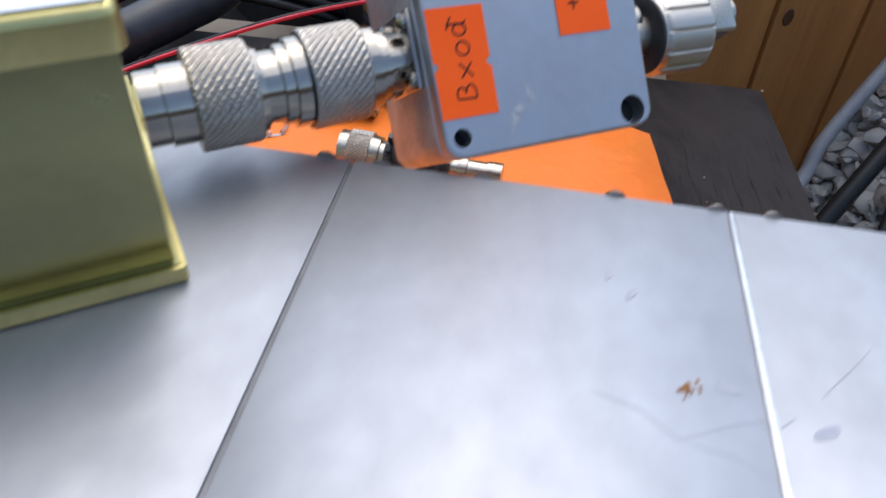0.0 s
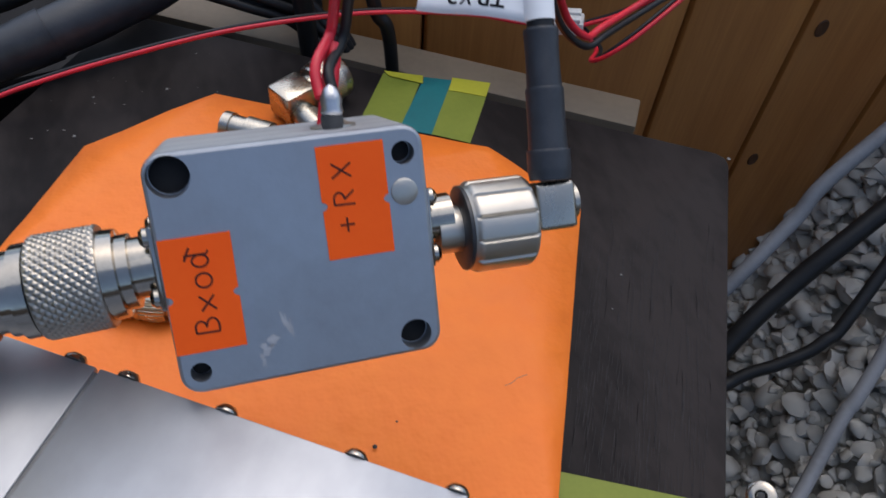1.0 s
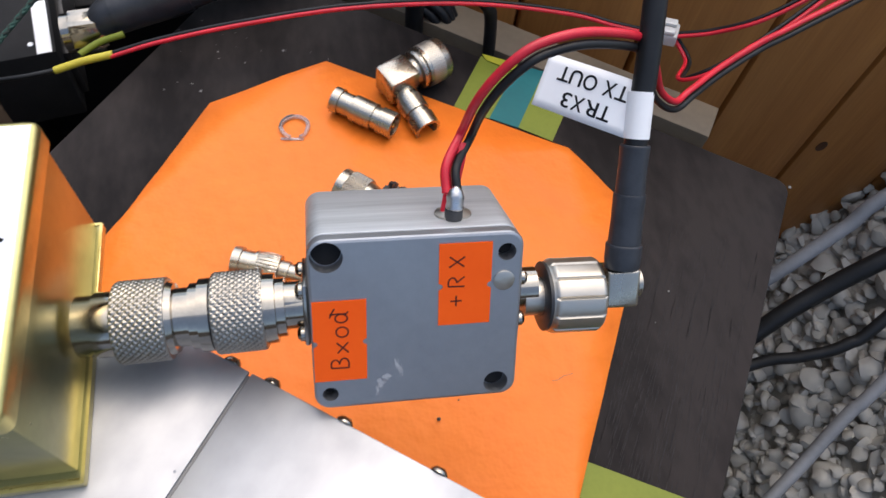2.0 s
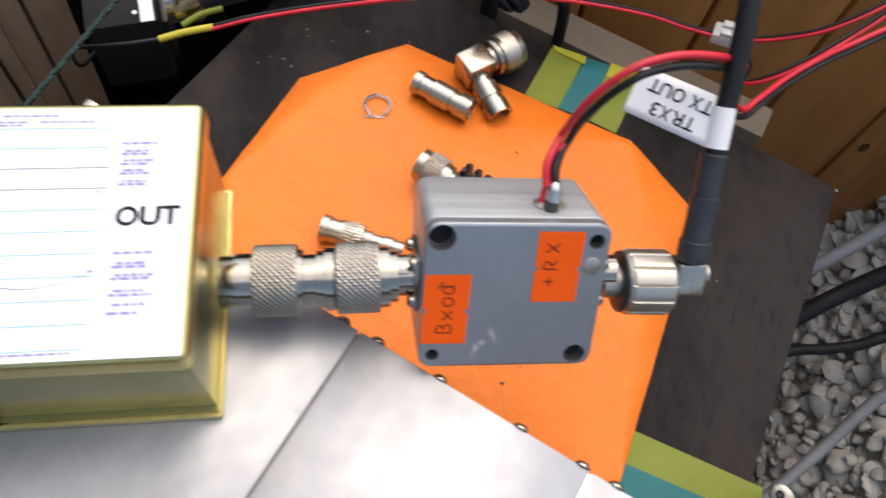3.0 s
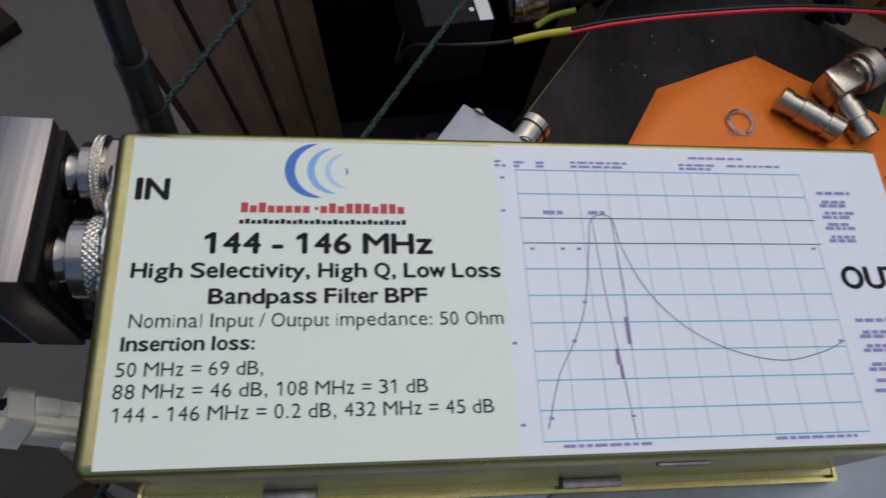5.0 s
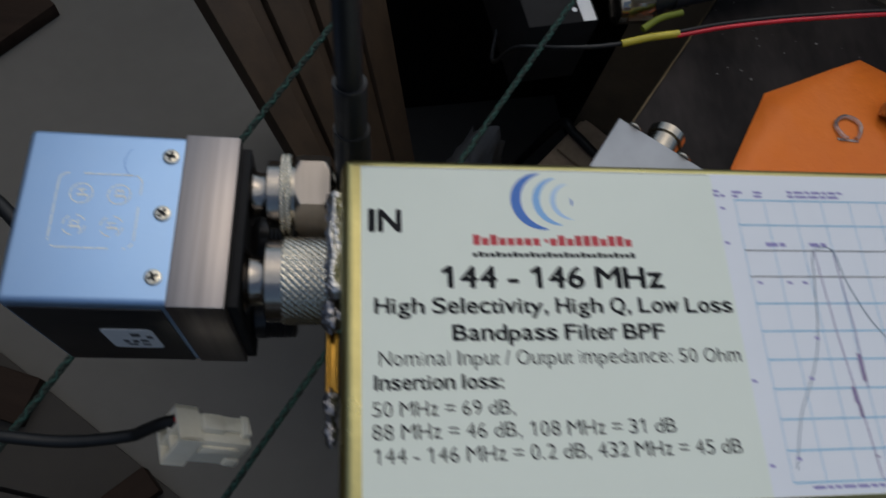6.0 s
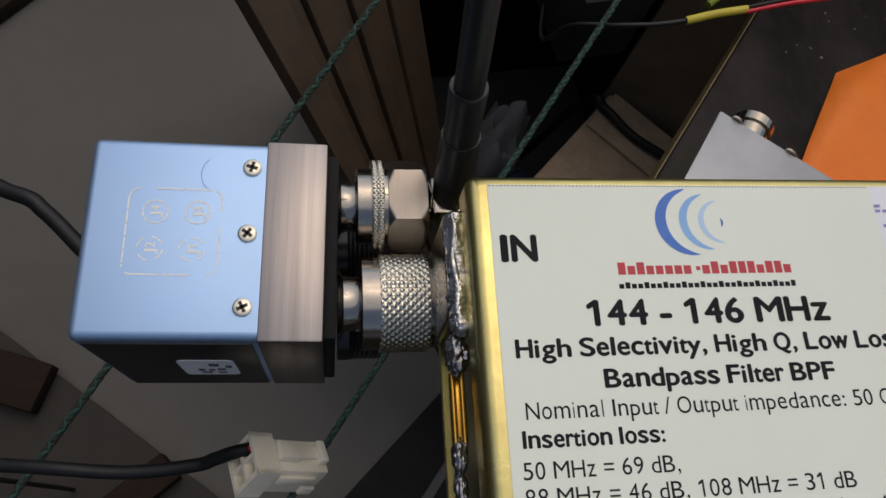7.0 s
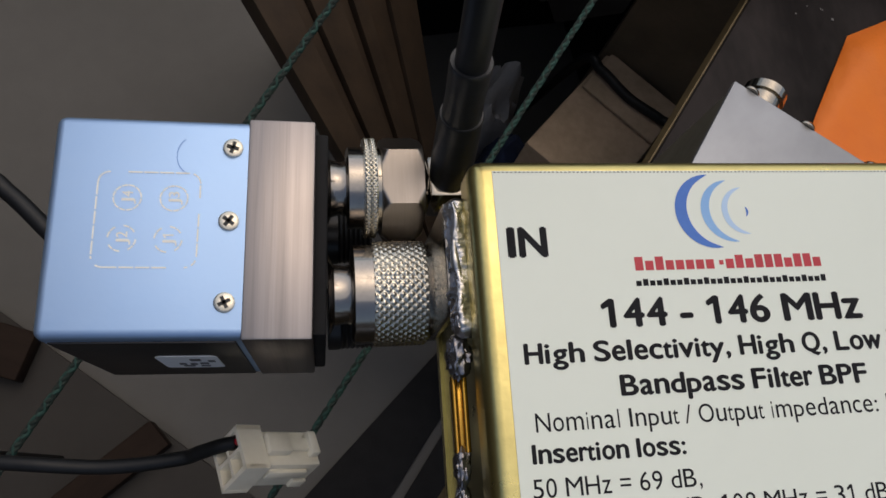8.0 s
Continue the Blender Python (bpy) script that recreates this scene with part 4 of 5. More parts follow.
def sticker(x0, y0, x1, y1, shear):
    """Small price sticker with a rounded notch on each long side."""
    ym, n, c = y0 + (y1 - y0) * 0.48, 0.0010, shear * 0.5
    bite = [(0.0011 * math.sin(math.pi * k / 6) ** 0.7, n * (2 * k / 6 - 1)) for k in range(7)]
    pts = [(x0 - shear, y0), (x1 - shear, y0)] + [(x1 - c - a, ym + b) for a, b in bite] + [(x1, y1), (x0, y1)] + [(x0 - c + a, ym + b) for a, b in reversed(bite)]
    return slab(pts, 0.0001, 0.00025)


s1 = part("sticker", sticker(0.0054, -0.0011, 0.0191, 0.0222, 0.0), "sticker", pre, "fluorescent orange sticker with pen letters")
s2 = part("sticker", sticker(-0.0268, -0.0157, -0.0131, 0.0081, 0.0003), "sticker", pre, "fluorescent orange sticker with pen letters")


def arc(cx, cy, rx, ry, a0, a1, n=10):
    return [(cx + rx * math.cos(radians(a0 + (a1 - a0) * i / n)), cy + ry * math.sin(radians(a0 + (a1 - a0) * i / n))) for i in range(n + 1)]


# pen letters, unit glyphs reading upwards along the sticker
G_ = {"+": [[(0.1, 0.5), (0.9, 0.5)], [(0.5, 0.15), (0.5, 0.85)]],
      "R": [[(0.12, 0), (0.15, 1)], [(0.15, 1)] + arc(0.4, 0.75, 0.4, 0.26, 80, -90), [(0.42, 0.49), (0.85, 0.02)]],
      "X": [[(0.1, 0.98), (0.85, 0.02)], [(0.88, 0.95), (0.12, 0.05)]],
      "B": [[(0.1, 0.02), (0.13, 1)], [(0.13, 1)] + arc(0.38, 0.77, 0.34, 0.24, 80, -90) + arc(0.4, 0.27, 0.42, 0.26, 85, -90) + [(0.1, 0.02)]],
      "x": [[(0.1, 0.62), (0.85, 0.02)], [(0.85, 0.65), (0.12, 0.0)]],
      "o": [arc(0.5, 0.32, 0.36, 0.34, 90, 450, 14)],
      "d": [arc(0.36, 0.34, 0.30, 0.34, 60, 420, 14), [(0.66, 0.98), (0.68, 0.5), (0.67, 0.05), (0.82, -0.05)], [(0.42, 0.98), (0.75, 0.86), (1.05, 0.70)]]}


def pen(glyphs, x, y, size, step, parent):
    ls = []
    for i, g in enumerate(glyphs):
        for ln in G_[g]:
            ls.append([(x - q[1] * size, y + i * step + q[0] * size * 0.9) for q in ln])
    part("pen_letters", strokes(ls, 0.00042, 0.00032), "pen", parent)


pen("+RX", 0.0121, 0.0040, 0.0042, 0.0056, s1)
pen("Bxod", -0.0180, -0.0122, 0.0046, 0.0046, s2)
def blotch(w, h, seed, n=26):
    """Ragged flat patch of worn surface."""
    bm = bmesh.new()
    pts = []
    for k in range(n):
        a = 2 * math.pi * k / n
        r = 0.62 + 0.75 * noise.noise((math.cos(a) * 1.6 + seed, math.sin(a) * 1.6, seed * 0.7)) + 0.3 * noise.noise((math.cos(a) * 5, math.sin(a) * 5 + seed, 2))
        pts.append(bm.verts.new((w * r * math.cos(a), h * r * math.sin(a), 0.00006)))
    c = bm.verts.new((0, 0, 0.00006))
    for k in range(n):
        bm.faces.new((c, pts[k], pts[(k + 1) % n]))
    return bm


for k, (x, y, w, h, ang) in enumerate(((-0.0098, -0.0176, 0.0016, 0.0024, -15), (-0.0082, -0.0160, 0.0022, 0.0014, 25), (-0.0052, -0.0128, 0.0010, 0.0036, 12), (-0.0042, -0.0140, 0.0006, 0.0022, 0), (-0.0108, -0.0200, 0.0006, 0.0018, 8))):
    part("scuff", blotch(w, h, 3 + k * 2.3), "scratch", pre, m=pose(x, y, 0, 0, 0, ang))

# sockets on both sides, local x runs along the adapter's axis
ax = PM.inverted() @ Vector((0.1427, AY, AZ))
for side in (-1, 1):
    fm = pose(side * BW / 2, ax.y, ax.z, 0, 0, 0 if side > 0 else 180)
    so = part("socket", lathe([(0.0002, 0.0066), (0.0012, 0.0066), (0.0014, 0.0056), (0.0078, 0.0056)], 36), "nickel", pre, m=fm)
    part("flange", box(0.0016, 0.0178, 0.0178, (0.0009, 0, 0), 0.0006), "nickel_dark", so)
    for a in (-1, 1):
        for b in (-1, 1):
            part("flange_screw", lathe([(0.0016, 0.0021), (0.0026, 0.0021), (0.0034, 0.0014), (0.0036, 0.0005)], 16), "nickel", so, m=pose(0, a * 0.0064, b * 0.0064))
FMX = pose(0.0112, BH / 2, -0.0134, 0, 0, 90)
ft = part("feedthrough", lathe([(-0.0002, 0.0050), (0.0005, 0.0049), (0.0008, 0.0036), (0.0016, 0.002), (0.0017, 0.0008), (0.0035, 0.0007)], 20), "satin", pre, m=FMX)
part("ground_lug", lathe([(0.0026, 0.0019), (0.0034, 0.0025), (0.0046, 0.0022), (0.0060, 0.0024), (0.0080, 0.0017), (0.0090, 0.0005)], 14), "solder", pre, m=pose(0.0108, BH / 2, -0.0098, 0, 0, 87))
part("lug_base", lathe([(0.0, 0.0024), (0.0026, 0.0024), (0.0031, 0.0020)], 14), "hole", pre, m=pose(0.0108, BH / 2, -0.0100, 0, 0, 90))

# ---- coaxial cable with elbow plug and white flag label ----
cx_ = thing("coaxial_cable", pose(0, 0, 0), "black coaxial cable with nickel elbow plug and white flag label", "cable")
EL = Vector((0.2019, 0.1642, 0.8328))
NX = Vector((1, -0.040, -0.042)).normalized()
root = Vector((0.1749, AY - 0.0031, AZ - 0.0030))
nutm = frame_m(root - NX * 0.1785, NX, (0, 0, 1))
part("gasket", lathe([(0.1824, 0.0056), (0.1826, 0.0092), (0.1829, 0.0099), (0.1836, 0.0099), (0.1839, 0.0096)], 40), "black_plastic", cx_, m=nutm)
nt_ = knurl(0.1844, 0.1990, 0.0107, 0.0007, 12, 1, True, 240, 28)
part("fluted_nut", nt_, "satin", cx_, m=nutm)
part("nut_rim", lathe([(0.1770, 0.0054), (0.1836, 0.0054), (0.1838, 0.0096), (0.1848, 0.0102)], 40), "satin", cx_, m=nutm)
part("nut_rim", lathe([(0.1986, 0.0098), (0.1993, 0.0092), (0.1994, 0.0066), (0.2004, 0.0064)], 40), "satin", cx_, m=nutm)
cd = Vector((0.098, 0.717, 0.69)).normalized()
EB = frame_m(EL, NX, cd)
part("elbow", box(0.0098, 0.0100, 0.0112, (0, 0, -0.0004), 0.0011, 3), "worn_nickel", cx_, m=EB)
part("elbow_cap", lathe([(0.0050, 0.0042), (0.0062, 0.0042), (0.0066, 0.0034)], 24), "worn_nickel", cx_, m=EB)
C0 = Vector((0.2016, 0.1650, 0.8380))
cpath = [C0 + cd * 0.002, C0 + cd * 0.035, C0 + cd * 0.07 + Vector((0.001, 0, 0)), C0 + cd * 0.12 + Vector((0.001, 0.004, 0.004)), C0 + cd * 0.2 + Vector((0.0, 0.0, 0.03)), C0 + cd * 0.3 + Vector((-0.02, -0.03, 0.1))]
part("sheath", tube(cpath, 0.0032, 20, 14), "rubber", cx_)
part("sleeve", tube([C0 + cd * t for t in (0.0015, 0.004, 0.008, 0.0085)], [0.0048, 0.0051, 0.0051, 0.0047], 24, 8), "shrink", cx_)
part("sleeve", tube([C0 + cd * t for t in (0.008, 0.015, 0.022, 0.0225)], [0.0046, 0.0044, 0.0045, 0.0042], 24, 8), "shrink", cx_)
part("sleeve", tube([C0 + cd * t for t in (0.022, 0.03, 0.0355, 0.036)], [0.0041, 0.0039, 0.0041, 0.0036], 24, 8), "shrink", cx_)
W0 = C0 + cd * 0.0440
wrap = part("label_wrap", tube([W0 - cd * 0.0062, W0, W0 + cd * 0.0062], 0.0035, 24, 4), "flag", cx_, "white paper wrap")
FL = frame_m(W0 + cd * 0.0005, (Vector((0.1812, 0.2140, 0.8655)) - W0), Vector((0.0, -0.72, 0.69)))
fb = bmesh.new()
bmesh.ops.create_grid(fb, x_segments=20, y_segments=6, size=0.5)
flagL = 0.0290
def flag_z(t):
    return 0.0016 * math.sin(t * 5) - 0.002 * t


for v_ in fb.verts:
    t = v_.co.x + 0.5
    v_.co = (t * flagL, v_.co.y * 0.0150, flag_z(t))
flag = part("flag_label", fb, "flag", cx_, "white printed flag label", m=FL, smooth=80)
so_ = flag.modifiers.new("thickness", 'SOLIDIFY')
so_.thickness, so_.offset = 0.00025, -1
for txt, x0, x1, y in (("TX OUT", 0.0045, 0.0245, -0.0052), ("TRX3", 0.0070, 0.0212, 0.0012)):
    ob = lettering("print", txt, x0, x1, y, 0.0040, "ink", flag, 0.02, 0.0)
    for v_ in ob.data.vertices:
        v_.co.z = flag_z(v_.co.x / flagL) + 0.00012

# ---- relay ----
RX0, RX1, RY0, RY1, RZ0, RZ1 = -0.2056, -0.1545, 0.1812, 0.2266, 0.7905, 0.8430
rel = thing("coaxial_relay", frame_m(((RX0 + RX1) / 2, (RY0 + RY1) / 2, RZ0), (1, -0.032, 0), (0, 0, 1)), "coaxial relay with blue anodised cover and brushed steel block", "relay")
RL, RD, RH = RX1 - RX0, RY1 - RY0, RZ1 - RZ0
xb = -0.1684 - (RX0 + RX1) / 2
part("cover", box(xb + RL / 2 + 0.002, RD, RH, ((xb - RL / 2) / 2 + 0.001, 0, RH / 2), 0.0019, 4), "anodised", rel, "sky-blue anodised cover")
# thin black plate added over the blue cover to make its front side black
part("side_plate", box(xb + RL / 2 - 0.0030, 0.0006, RH - 0.0042, ((xb - RL / 2) / 2 + 0.0006, -RD / 2 - 0.0001, RH / 2 - 0.0008), 0.0002), "black_metal", rel, "thin black plate over the cover's front side")
part("block", box(RL / 2 - xb - 0.0003, RD + 0.0008, RH + 0.0004, ((xb + RL / 2) / 2 + 0.0001, 0, RH / 2), 0.0005, 2), "steel", rel, "brushed bare metal block")
part("end_plate", box(0.0028, RD - 0.002, RH - 0.004, (RL / 2 + 0.0012, 0, RH / 2 - 0.001), 0.0005), "matte_black", rel)
rcx, rcy = (RX0 + RX1) / 2, (RY0 + RY1) / 2
for x, y in ((-0.1711, 0.2203), (-0.1713, 0.2046), (-0.1714, 0.1881)):
    s_ = part("screw", lathe([(0.0, 0.0020), (0.0004, 0.0020), (0.0006, 0.0017), (0.0006, 0.0005)], 24), "satin_light", rel, m=pose(x - rcx, y - rcy, RH, 0, -90, rng.uniform(0, 90)))
    cr = box(0.0005, 0.0025, 0.0007, (0.0006, 0, 0))
    bmesh.ops.create_cube(cr, size=1, matrix=Matrix.Translation((0.0006, 0, 0)) @ Matrix.Diagonal((0.0005, 0.0007, 0.0025, 1)))
    part("cross_slot", cr, "hole", s_)
RM = pose(-rcx, -rcy, RH)
cc = (-0.18680, 0.2048)
rr_ = [(x + cc[0], y + cc[1]) for x, y in rounded(0.0194, 0.0196, 0.0022, 5)]
rr_.append(rr_[0])
dash = []
for i in range(len(rr_) - 1):
    if i % 9 != 4:
        a, b = Vector((*rr_[i], 0)), Vector((*rr_[i + 1], 0))
        n_ = max(1, int((b - a).length / 0.003))
        for k in range(n_):
            if rng.random() < 0.9:
                p_, q_ = a.lerp(b, k / n_), a.lerp(b, (k + 0.9) / n_)
                dash.append([(p_.x, p_.y), (q_.x, q_.y)])
for k, (x, y) in enumerate(((-0.1908, 0.2092), (-0.1820, 0.2092), (-0.1912, 0.2008), (-0.1826, 0.2007))):
    for j in range(12):
        if k < 2 or j % 3:
            dash.append(arc(x, y, 0.0026, 0.0026, j * 30, j * 30 + 26, 4))
part("printed_frame", strokes(dash, 0.00034, 0.00008), "ivory_print", rel, m=RM)
for txt, x, y in (("J4", -0.1908, 0.2092), ("J3", -0.1820, 0.2092), ("J2", -0.1912, 0.2008), ("J1", -0.1826, 0.2007)):
    lettering("print", txt, -0.00135, 0.00135, -0.0010, 0.0020, "ivory_print", rel, 0.02, 0.00008, RM @ pose(x, y, 0, 0, 0, 90))
part("printed_label", slab(rounded(0.0128, 0.0175, 0.0016), 0, 0.0002), "flag", rel, "small white type label", m=pose(-0.1815 - rcx, -RD / 2 - 0.00042, 0.8150 - RZ0, 90))
for x, z, w, h in ((-0.1800, 0.8192, 0.0022, 0.0026), (-0.1835, 0.8132, 0.0014, 0.0020), (-0.1812, 0.8130, 0.0014, 0.0020), (-0.1788, 0.8138, 0.0018, 0.0018), (-0.1768, 0.8172, 0.0014, 0.0022), (-0.1826, 0.8100, 0.0024, 0.0012), (-0.1790, 0.8100, 0.0020, 0.0012)):
    part("label_bar", box(w, 0.0002, h, (x - rcx, -RD / 2 - 0.0007, z - RZ0)), "ink_grey", rel)
part("scratch", strokes([arc(-0.1790, 0.2185, 0.003, 0.004, 120, 250)], 0.00012, 0.00007), "ink_blue", rel, m=RM)


def relay_plug(y, z, name, label, knurled):
    """N plug from the relay's face toward the filter."""
    p = thing(name, pose(RX1 + 0.0026, y, z), label, "connector", "relay plugs")
    if knurled:
        part("neck", lathe([(0, 0.0088), (0.0012, 0.0066), (0.0036, 0.0062), (0.0046, 0.0066), (0.0048, 0.0098), (0.0053, 0.0107), (0.0092, 0.0107)], 48), "nickel_dark", p)
        part("knurled_nut", knurl(0.0092, 0.0204, 0.0114, 0.00034, 40, 6), "satin_light", p)
        part("collar", lathe([(0.0204, 0.0106), (0.0218, 0.0104), (0.0220, 0.0094), (0.0232, 0.0092), (0.0233, 0.0078), (0.0240, 0.0076)], 48), "nickel", p)
    else:
        part("neck", lathe([(0, 0.0086), (0.0010, 0.0064), (0.0030, 0.0058), (0.0042, 0.0062), (0.0044, 0.0084), (0.0048, 0.0092), (0.0080, 0.0092)], 48), "nickel_dark", p)
        part("knurled_ring", knurl(0.0080, 0.0108, 0.0112, 0.0003, 60, 3, False, 360, 14), "satin_light", p)
        part("hex_nut", hex_nut(0.0118, 0.0208, 0.0118, 0.0106), "hex_satin", p, m=pose(0, 0, 0, 6))
        part("collar", lathe([(0.0107, 0.0092), (0.0119, 0.0092)], 40), "nickel", p)
        part("collar", lathe([(0.0207, 0.0086), (0.0214, 0.0080), (0.0222, 0.0060)], 40), "nickel", p)
    return p


relay_plug(0.1915, 0.8305, "relay_plug", "dark nickel N plug with wide knurled nut", True)
relay_plug(0.2155, 0.8315, "relay_plug", "nickel N plug with hexagonal nut and elbow", False)
for y, z in ((0.1915, 0.8035), (0.2135, 0.8035)):
    q = thing("relay_socket", pose(RX1 + 0.0026, y, z), "open black-ringed N socket on the relay", "connector", "relay sockets")
    part("thread", lathe([(0, 0.0076), (0.003, 0.0076)] + [(0.003 + 0.0006 * i, 0.0076 if i % 2 else 0.0071) for i in range(14)] + [(0.0115, 0.0066), (0.0116, 0.005), (0.004, 0.005)], 32), "black_metal", q)
# elbow and upright cable of the second plug
cab2 = thing("coaxial_cable", pose(0, 0, 0), "black coaxial cable rising from a nickel elbow plug", "cable")
d2 = Vector((-0.05, 0.16, 0.985)).normalized()
E2 = Vector((-0.1245, 0.2158, 0.8315))
part("elbow", box(0.0105, 0.0105, 0.0105, (0, 0, 0), 0.0012), "nickel", cab2, m=frame_m(E2, (1, 0, 0), d2))
p2 = [E2 + d2 * 0.004, E2 + d2 * 0.03, E2 + d2 * 0.06, E2 + d2 * 0.12 + Vector((0, 0.004, 0)), E2 + d2 * 0.2 + Vector((0, 0.03, 0)), E2 + d2 * 0.3 + Vector((0, 0.09, 0))]
part("sheath", tube(p2, 0.0031, 20, 12), "rubber", cab2)
part("sleeve", tube([E2 + d2 * t for t in (0.005, 0.012, 0.027, 0.0275)], [0.0046, 0.0047, 0.0044, 0.0041], 24, 8), "sleeve_black", cab2)
part("sleeve", tube([E2 + d2 * t for t in (0.026, 0.034, 0.043, 0.0435)], [0.0040, 0.0038, 0.0040, 0.0036], 24, 8), "sleeve_black", cab2)

# relay leads
ld = thing("relay_lead", pose(0, 0, 0), "black sheathed relay lead", "cable")
part("sheath", tube([(-0.2005, 0.199, 0.806), (-0.2085, 0.2065, 0.8105), (-0.2149, 0.2123, 0.81), (-0.2252, 0.2229, 0.81), (-0.2338, 0.2283, 0.81), (-0.27, 0.24, 0.80), (-0.36, 0.22, 0.74), (-0.45, 0.2, 0.5), (-0.46, 0.2, FLOOR + 0.016)], 0.0021, 14, 10), "rubber", ld)
ld2 = thing("connector_lead", pose(0, 0, 0), "black lead ending in an ivory nylon connector shell", "cable")
part("sheath", tube([(-0.1752, 0.1638, 0.7868), (-0.1800, 0.1631, 0.7850), (-0.1850, 0.1620, 0.7815), (-0.1908, 0.1608, 0.7785), (-0.2097, 0.1600, 0.777), (-0.2382, 0.1632, 0.777), (-0.30, 0.17, 0.75), (-0.36, 0.18, 0.6), (-0.38, 0.18, FLOOR + 0.014)], 0.0019, 14, 10), "rubber", ld2)
part("red_core", tube([(-0.1765, 0.1640, 0.7872), (-0.1735, 0.1637, 0.7868), (-0.1700, 0.1634, 0.7850)], 0.0009, 8, 4), "red", ld2)
PC = frame_m((-0.1676, 0.1594, 0.7800), (0.788, -0.035, -0.615), (0.558, 0.463, 0.688)) @ Matrix.Scale(1.1, 4)
sh = part("shell", box(0.0150, 0.0092, 0.0098, (0.0031, 0, 0), 0.0007), "nylon", ld2, "ivory nylon connector shell", m=PC)
fw = bmesh.new()
for y, z, sy, sz in ((0, 0.0050, 0.0112, 0.0011), (0, -0.0050, 0.0112, 0.0011), (0.0050, 0, 0.0011, 0.0111), (-0.0050, 0, 0.0011, 0.0111), (0, 0, 0.0098, 0.0009), (0, 0, 0.0009, 0.0098)):
    bmesh.ops.create_cube(fw, size=1, matrix=Matrix.Translation((-0.0077, y, z)) @ Matrix.Diagonal((0.0064, sy, sz, 1)))
part("end_frame", fw, "nylon", sh, "open end with four square pockets")
part("latch", box(0.0062, 0.0052, 0.0026, (-0.0012, 0.0004, 0.0058), 0.0006), "nylon", sh)
part("latch_bar", box(0.0120, 0.0034, 0.0010, (0.0040, 0.0004, 0.0056), 0.0003), "nylon", sh)
part("latch_ramp", box(0.0026, 0.0062, 0.0028, (0.0086, 0.0004, 0.0058), 0.0006), "nylon", sh)
part("side_rib", box(0.0110, 0.0012, 0.0030, (0.0020, -0.0050, 0.0016), 0.0004), "nylon", sh)
part("side_rib", box(0.0040, 0.0014, 0.0030, (0.0080, -0.0048, -0.0028), 0.0004), "nylon", sh)

# ---- ropes ----
def rope(a, b, r, m1, m2, label):
    t = thing("rope", pose(0, 0, 0), label, "rope", "ropes")
    a, b = Vector(a), Vector(b)
    n = int((b - a).length / 0.0016)
    pts = [a.lerp(b, i / n) for i in range(n + 1)]
    for k, mm in enumerate((m1, m1, m2)):
        part("strand", tube(pts, r * 0.56, 6, 1, False, (r * 0.48, 0.0095, k * 2.094)), mm, t, smooth=80)
    for k, mm in enumerate((m1, m2)):
        part("strand", tube(pts, r * 0.5, 6, 1, False, (r * 0.55, -0.0095, k * 3.14)), mm, t, smooth=80)


rd = Vector((0.57, 0.802, 0.18))
p1, p2_ = Vector((-0.061, 0.304, 0.734)), Vector((-0.179, 0.293, 0.709))
rope(p1 - rd * 0.9, p1 + rd * 0.45, 0.00145, "rope_g", "rope_d", "thin green braided rope stretched past the table")
rope(p2_ - rd * 0.9, p2_ + rd * 0.45, 0.0016, "rope_d", "rope_g", "dark green braided rope stretched past the table")

# ---- small adapters on the orange paper ----
def lying(a, b, r):
    """Frame whose x axis runs from a to b, lying with radius r on the paper."""
    a, b = Vector((*a, TABLE + r + 0.0012)), Vector((*b, TABLE + r + 0.0012))
    return frame_m(a, b - a, (0, 0, 1)), (b - a).length


m_, L_ = lying((0.1290, 0.3118), (0.1552, 0.2935), 0.0064)
bar = thing("coaxial_adapter", m_, "nickel N barrel adapter lying on orange paper", "connector")
part("barrel", lathe([(0.0, 0.0050), (0.0002, 0.0062), (0.004, 0.0062), (0.0042, 0.0055), (0.0105, 0.0055), (0.0107, 0.0064), (0.0215, 0.0064), (0.0217, 0.0056), (0.0245, 0.0056), (0.0247, 0.0063), (L_, 0.0063), (L_ + 0.0001, 0.0048), (L_ - 0.005, 0.0044), (L_ - 0.0051, 0.001)], 40), "worn_nickel", bar)
part("centre_pin", lathe([(L_ - 0.005, 0.0012), (L_ - 0.0005, 0.0012), (L_, 0.0006)], 12), "gold_edge", bar)
EC = Vector((0.1588, 0.3182, TABLE + 0.0105))
elb = thing("elbow_adapter", pose(0, 0, 0), "nickel right-angle N adapter lying on orange paper", "connector")
dN, dS = Vector((0.0230, 0.0126, 0)).normalized(), Vector((0.0112, -0.0260, -0.003)).normalized()
part("elbow_block", box(0.0165, 0.0150, 0.0150, (0.001, 0, 0), 0.0020, 2), "worn_nickel", elb, m=frame_m(EC, dN, (0, 0, 1)))
part("plug_nut", lathe([(0.0090, 0.0066), (0.0110, 0.0068), (0.0112, 0.0092), (0.0125, 0.0098), (0.0127, 0.0090), (0.0140, 0.0090), (0.0142, 0.0102), (0.0262, 0.0102), (0.0272, 0.0096), (0.0273, 0.0078), (0.020, 0.0072), (0.0199, 0.001)], 48), "worn_nickel", elb, m=frame_m(EC, dN, (0, 0, 1)))
part("knurled_band", knurl(0.0160, 0.0235, 0.0105, 0.0003, 44, 5, False, 220, 24), "satin", elb, m=frame_m(EC, dN, (0, 0, 1)))
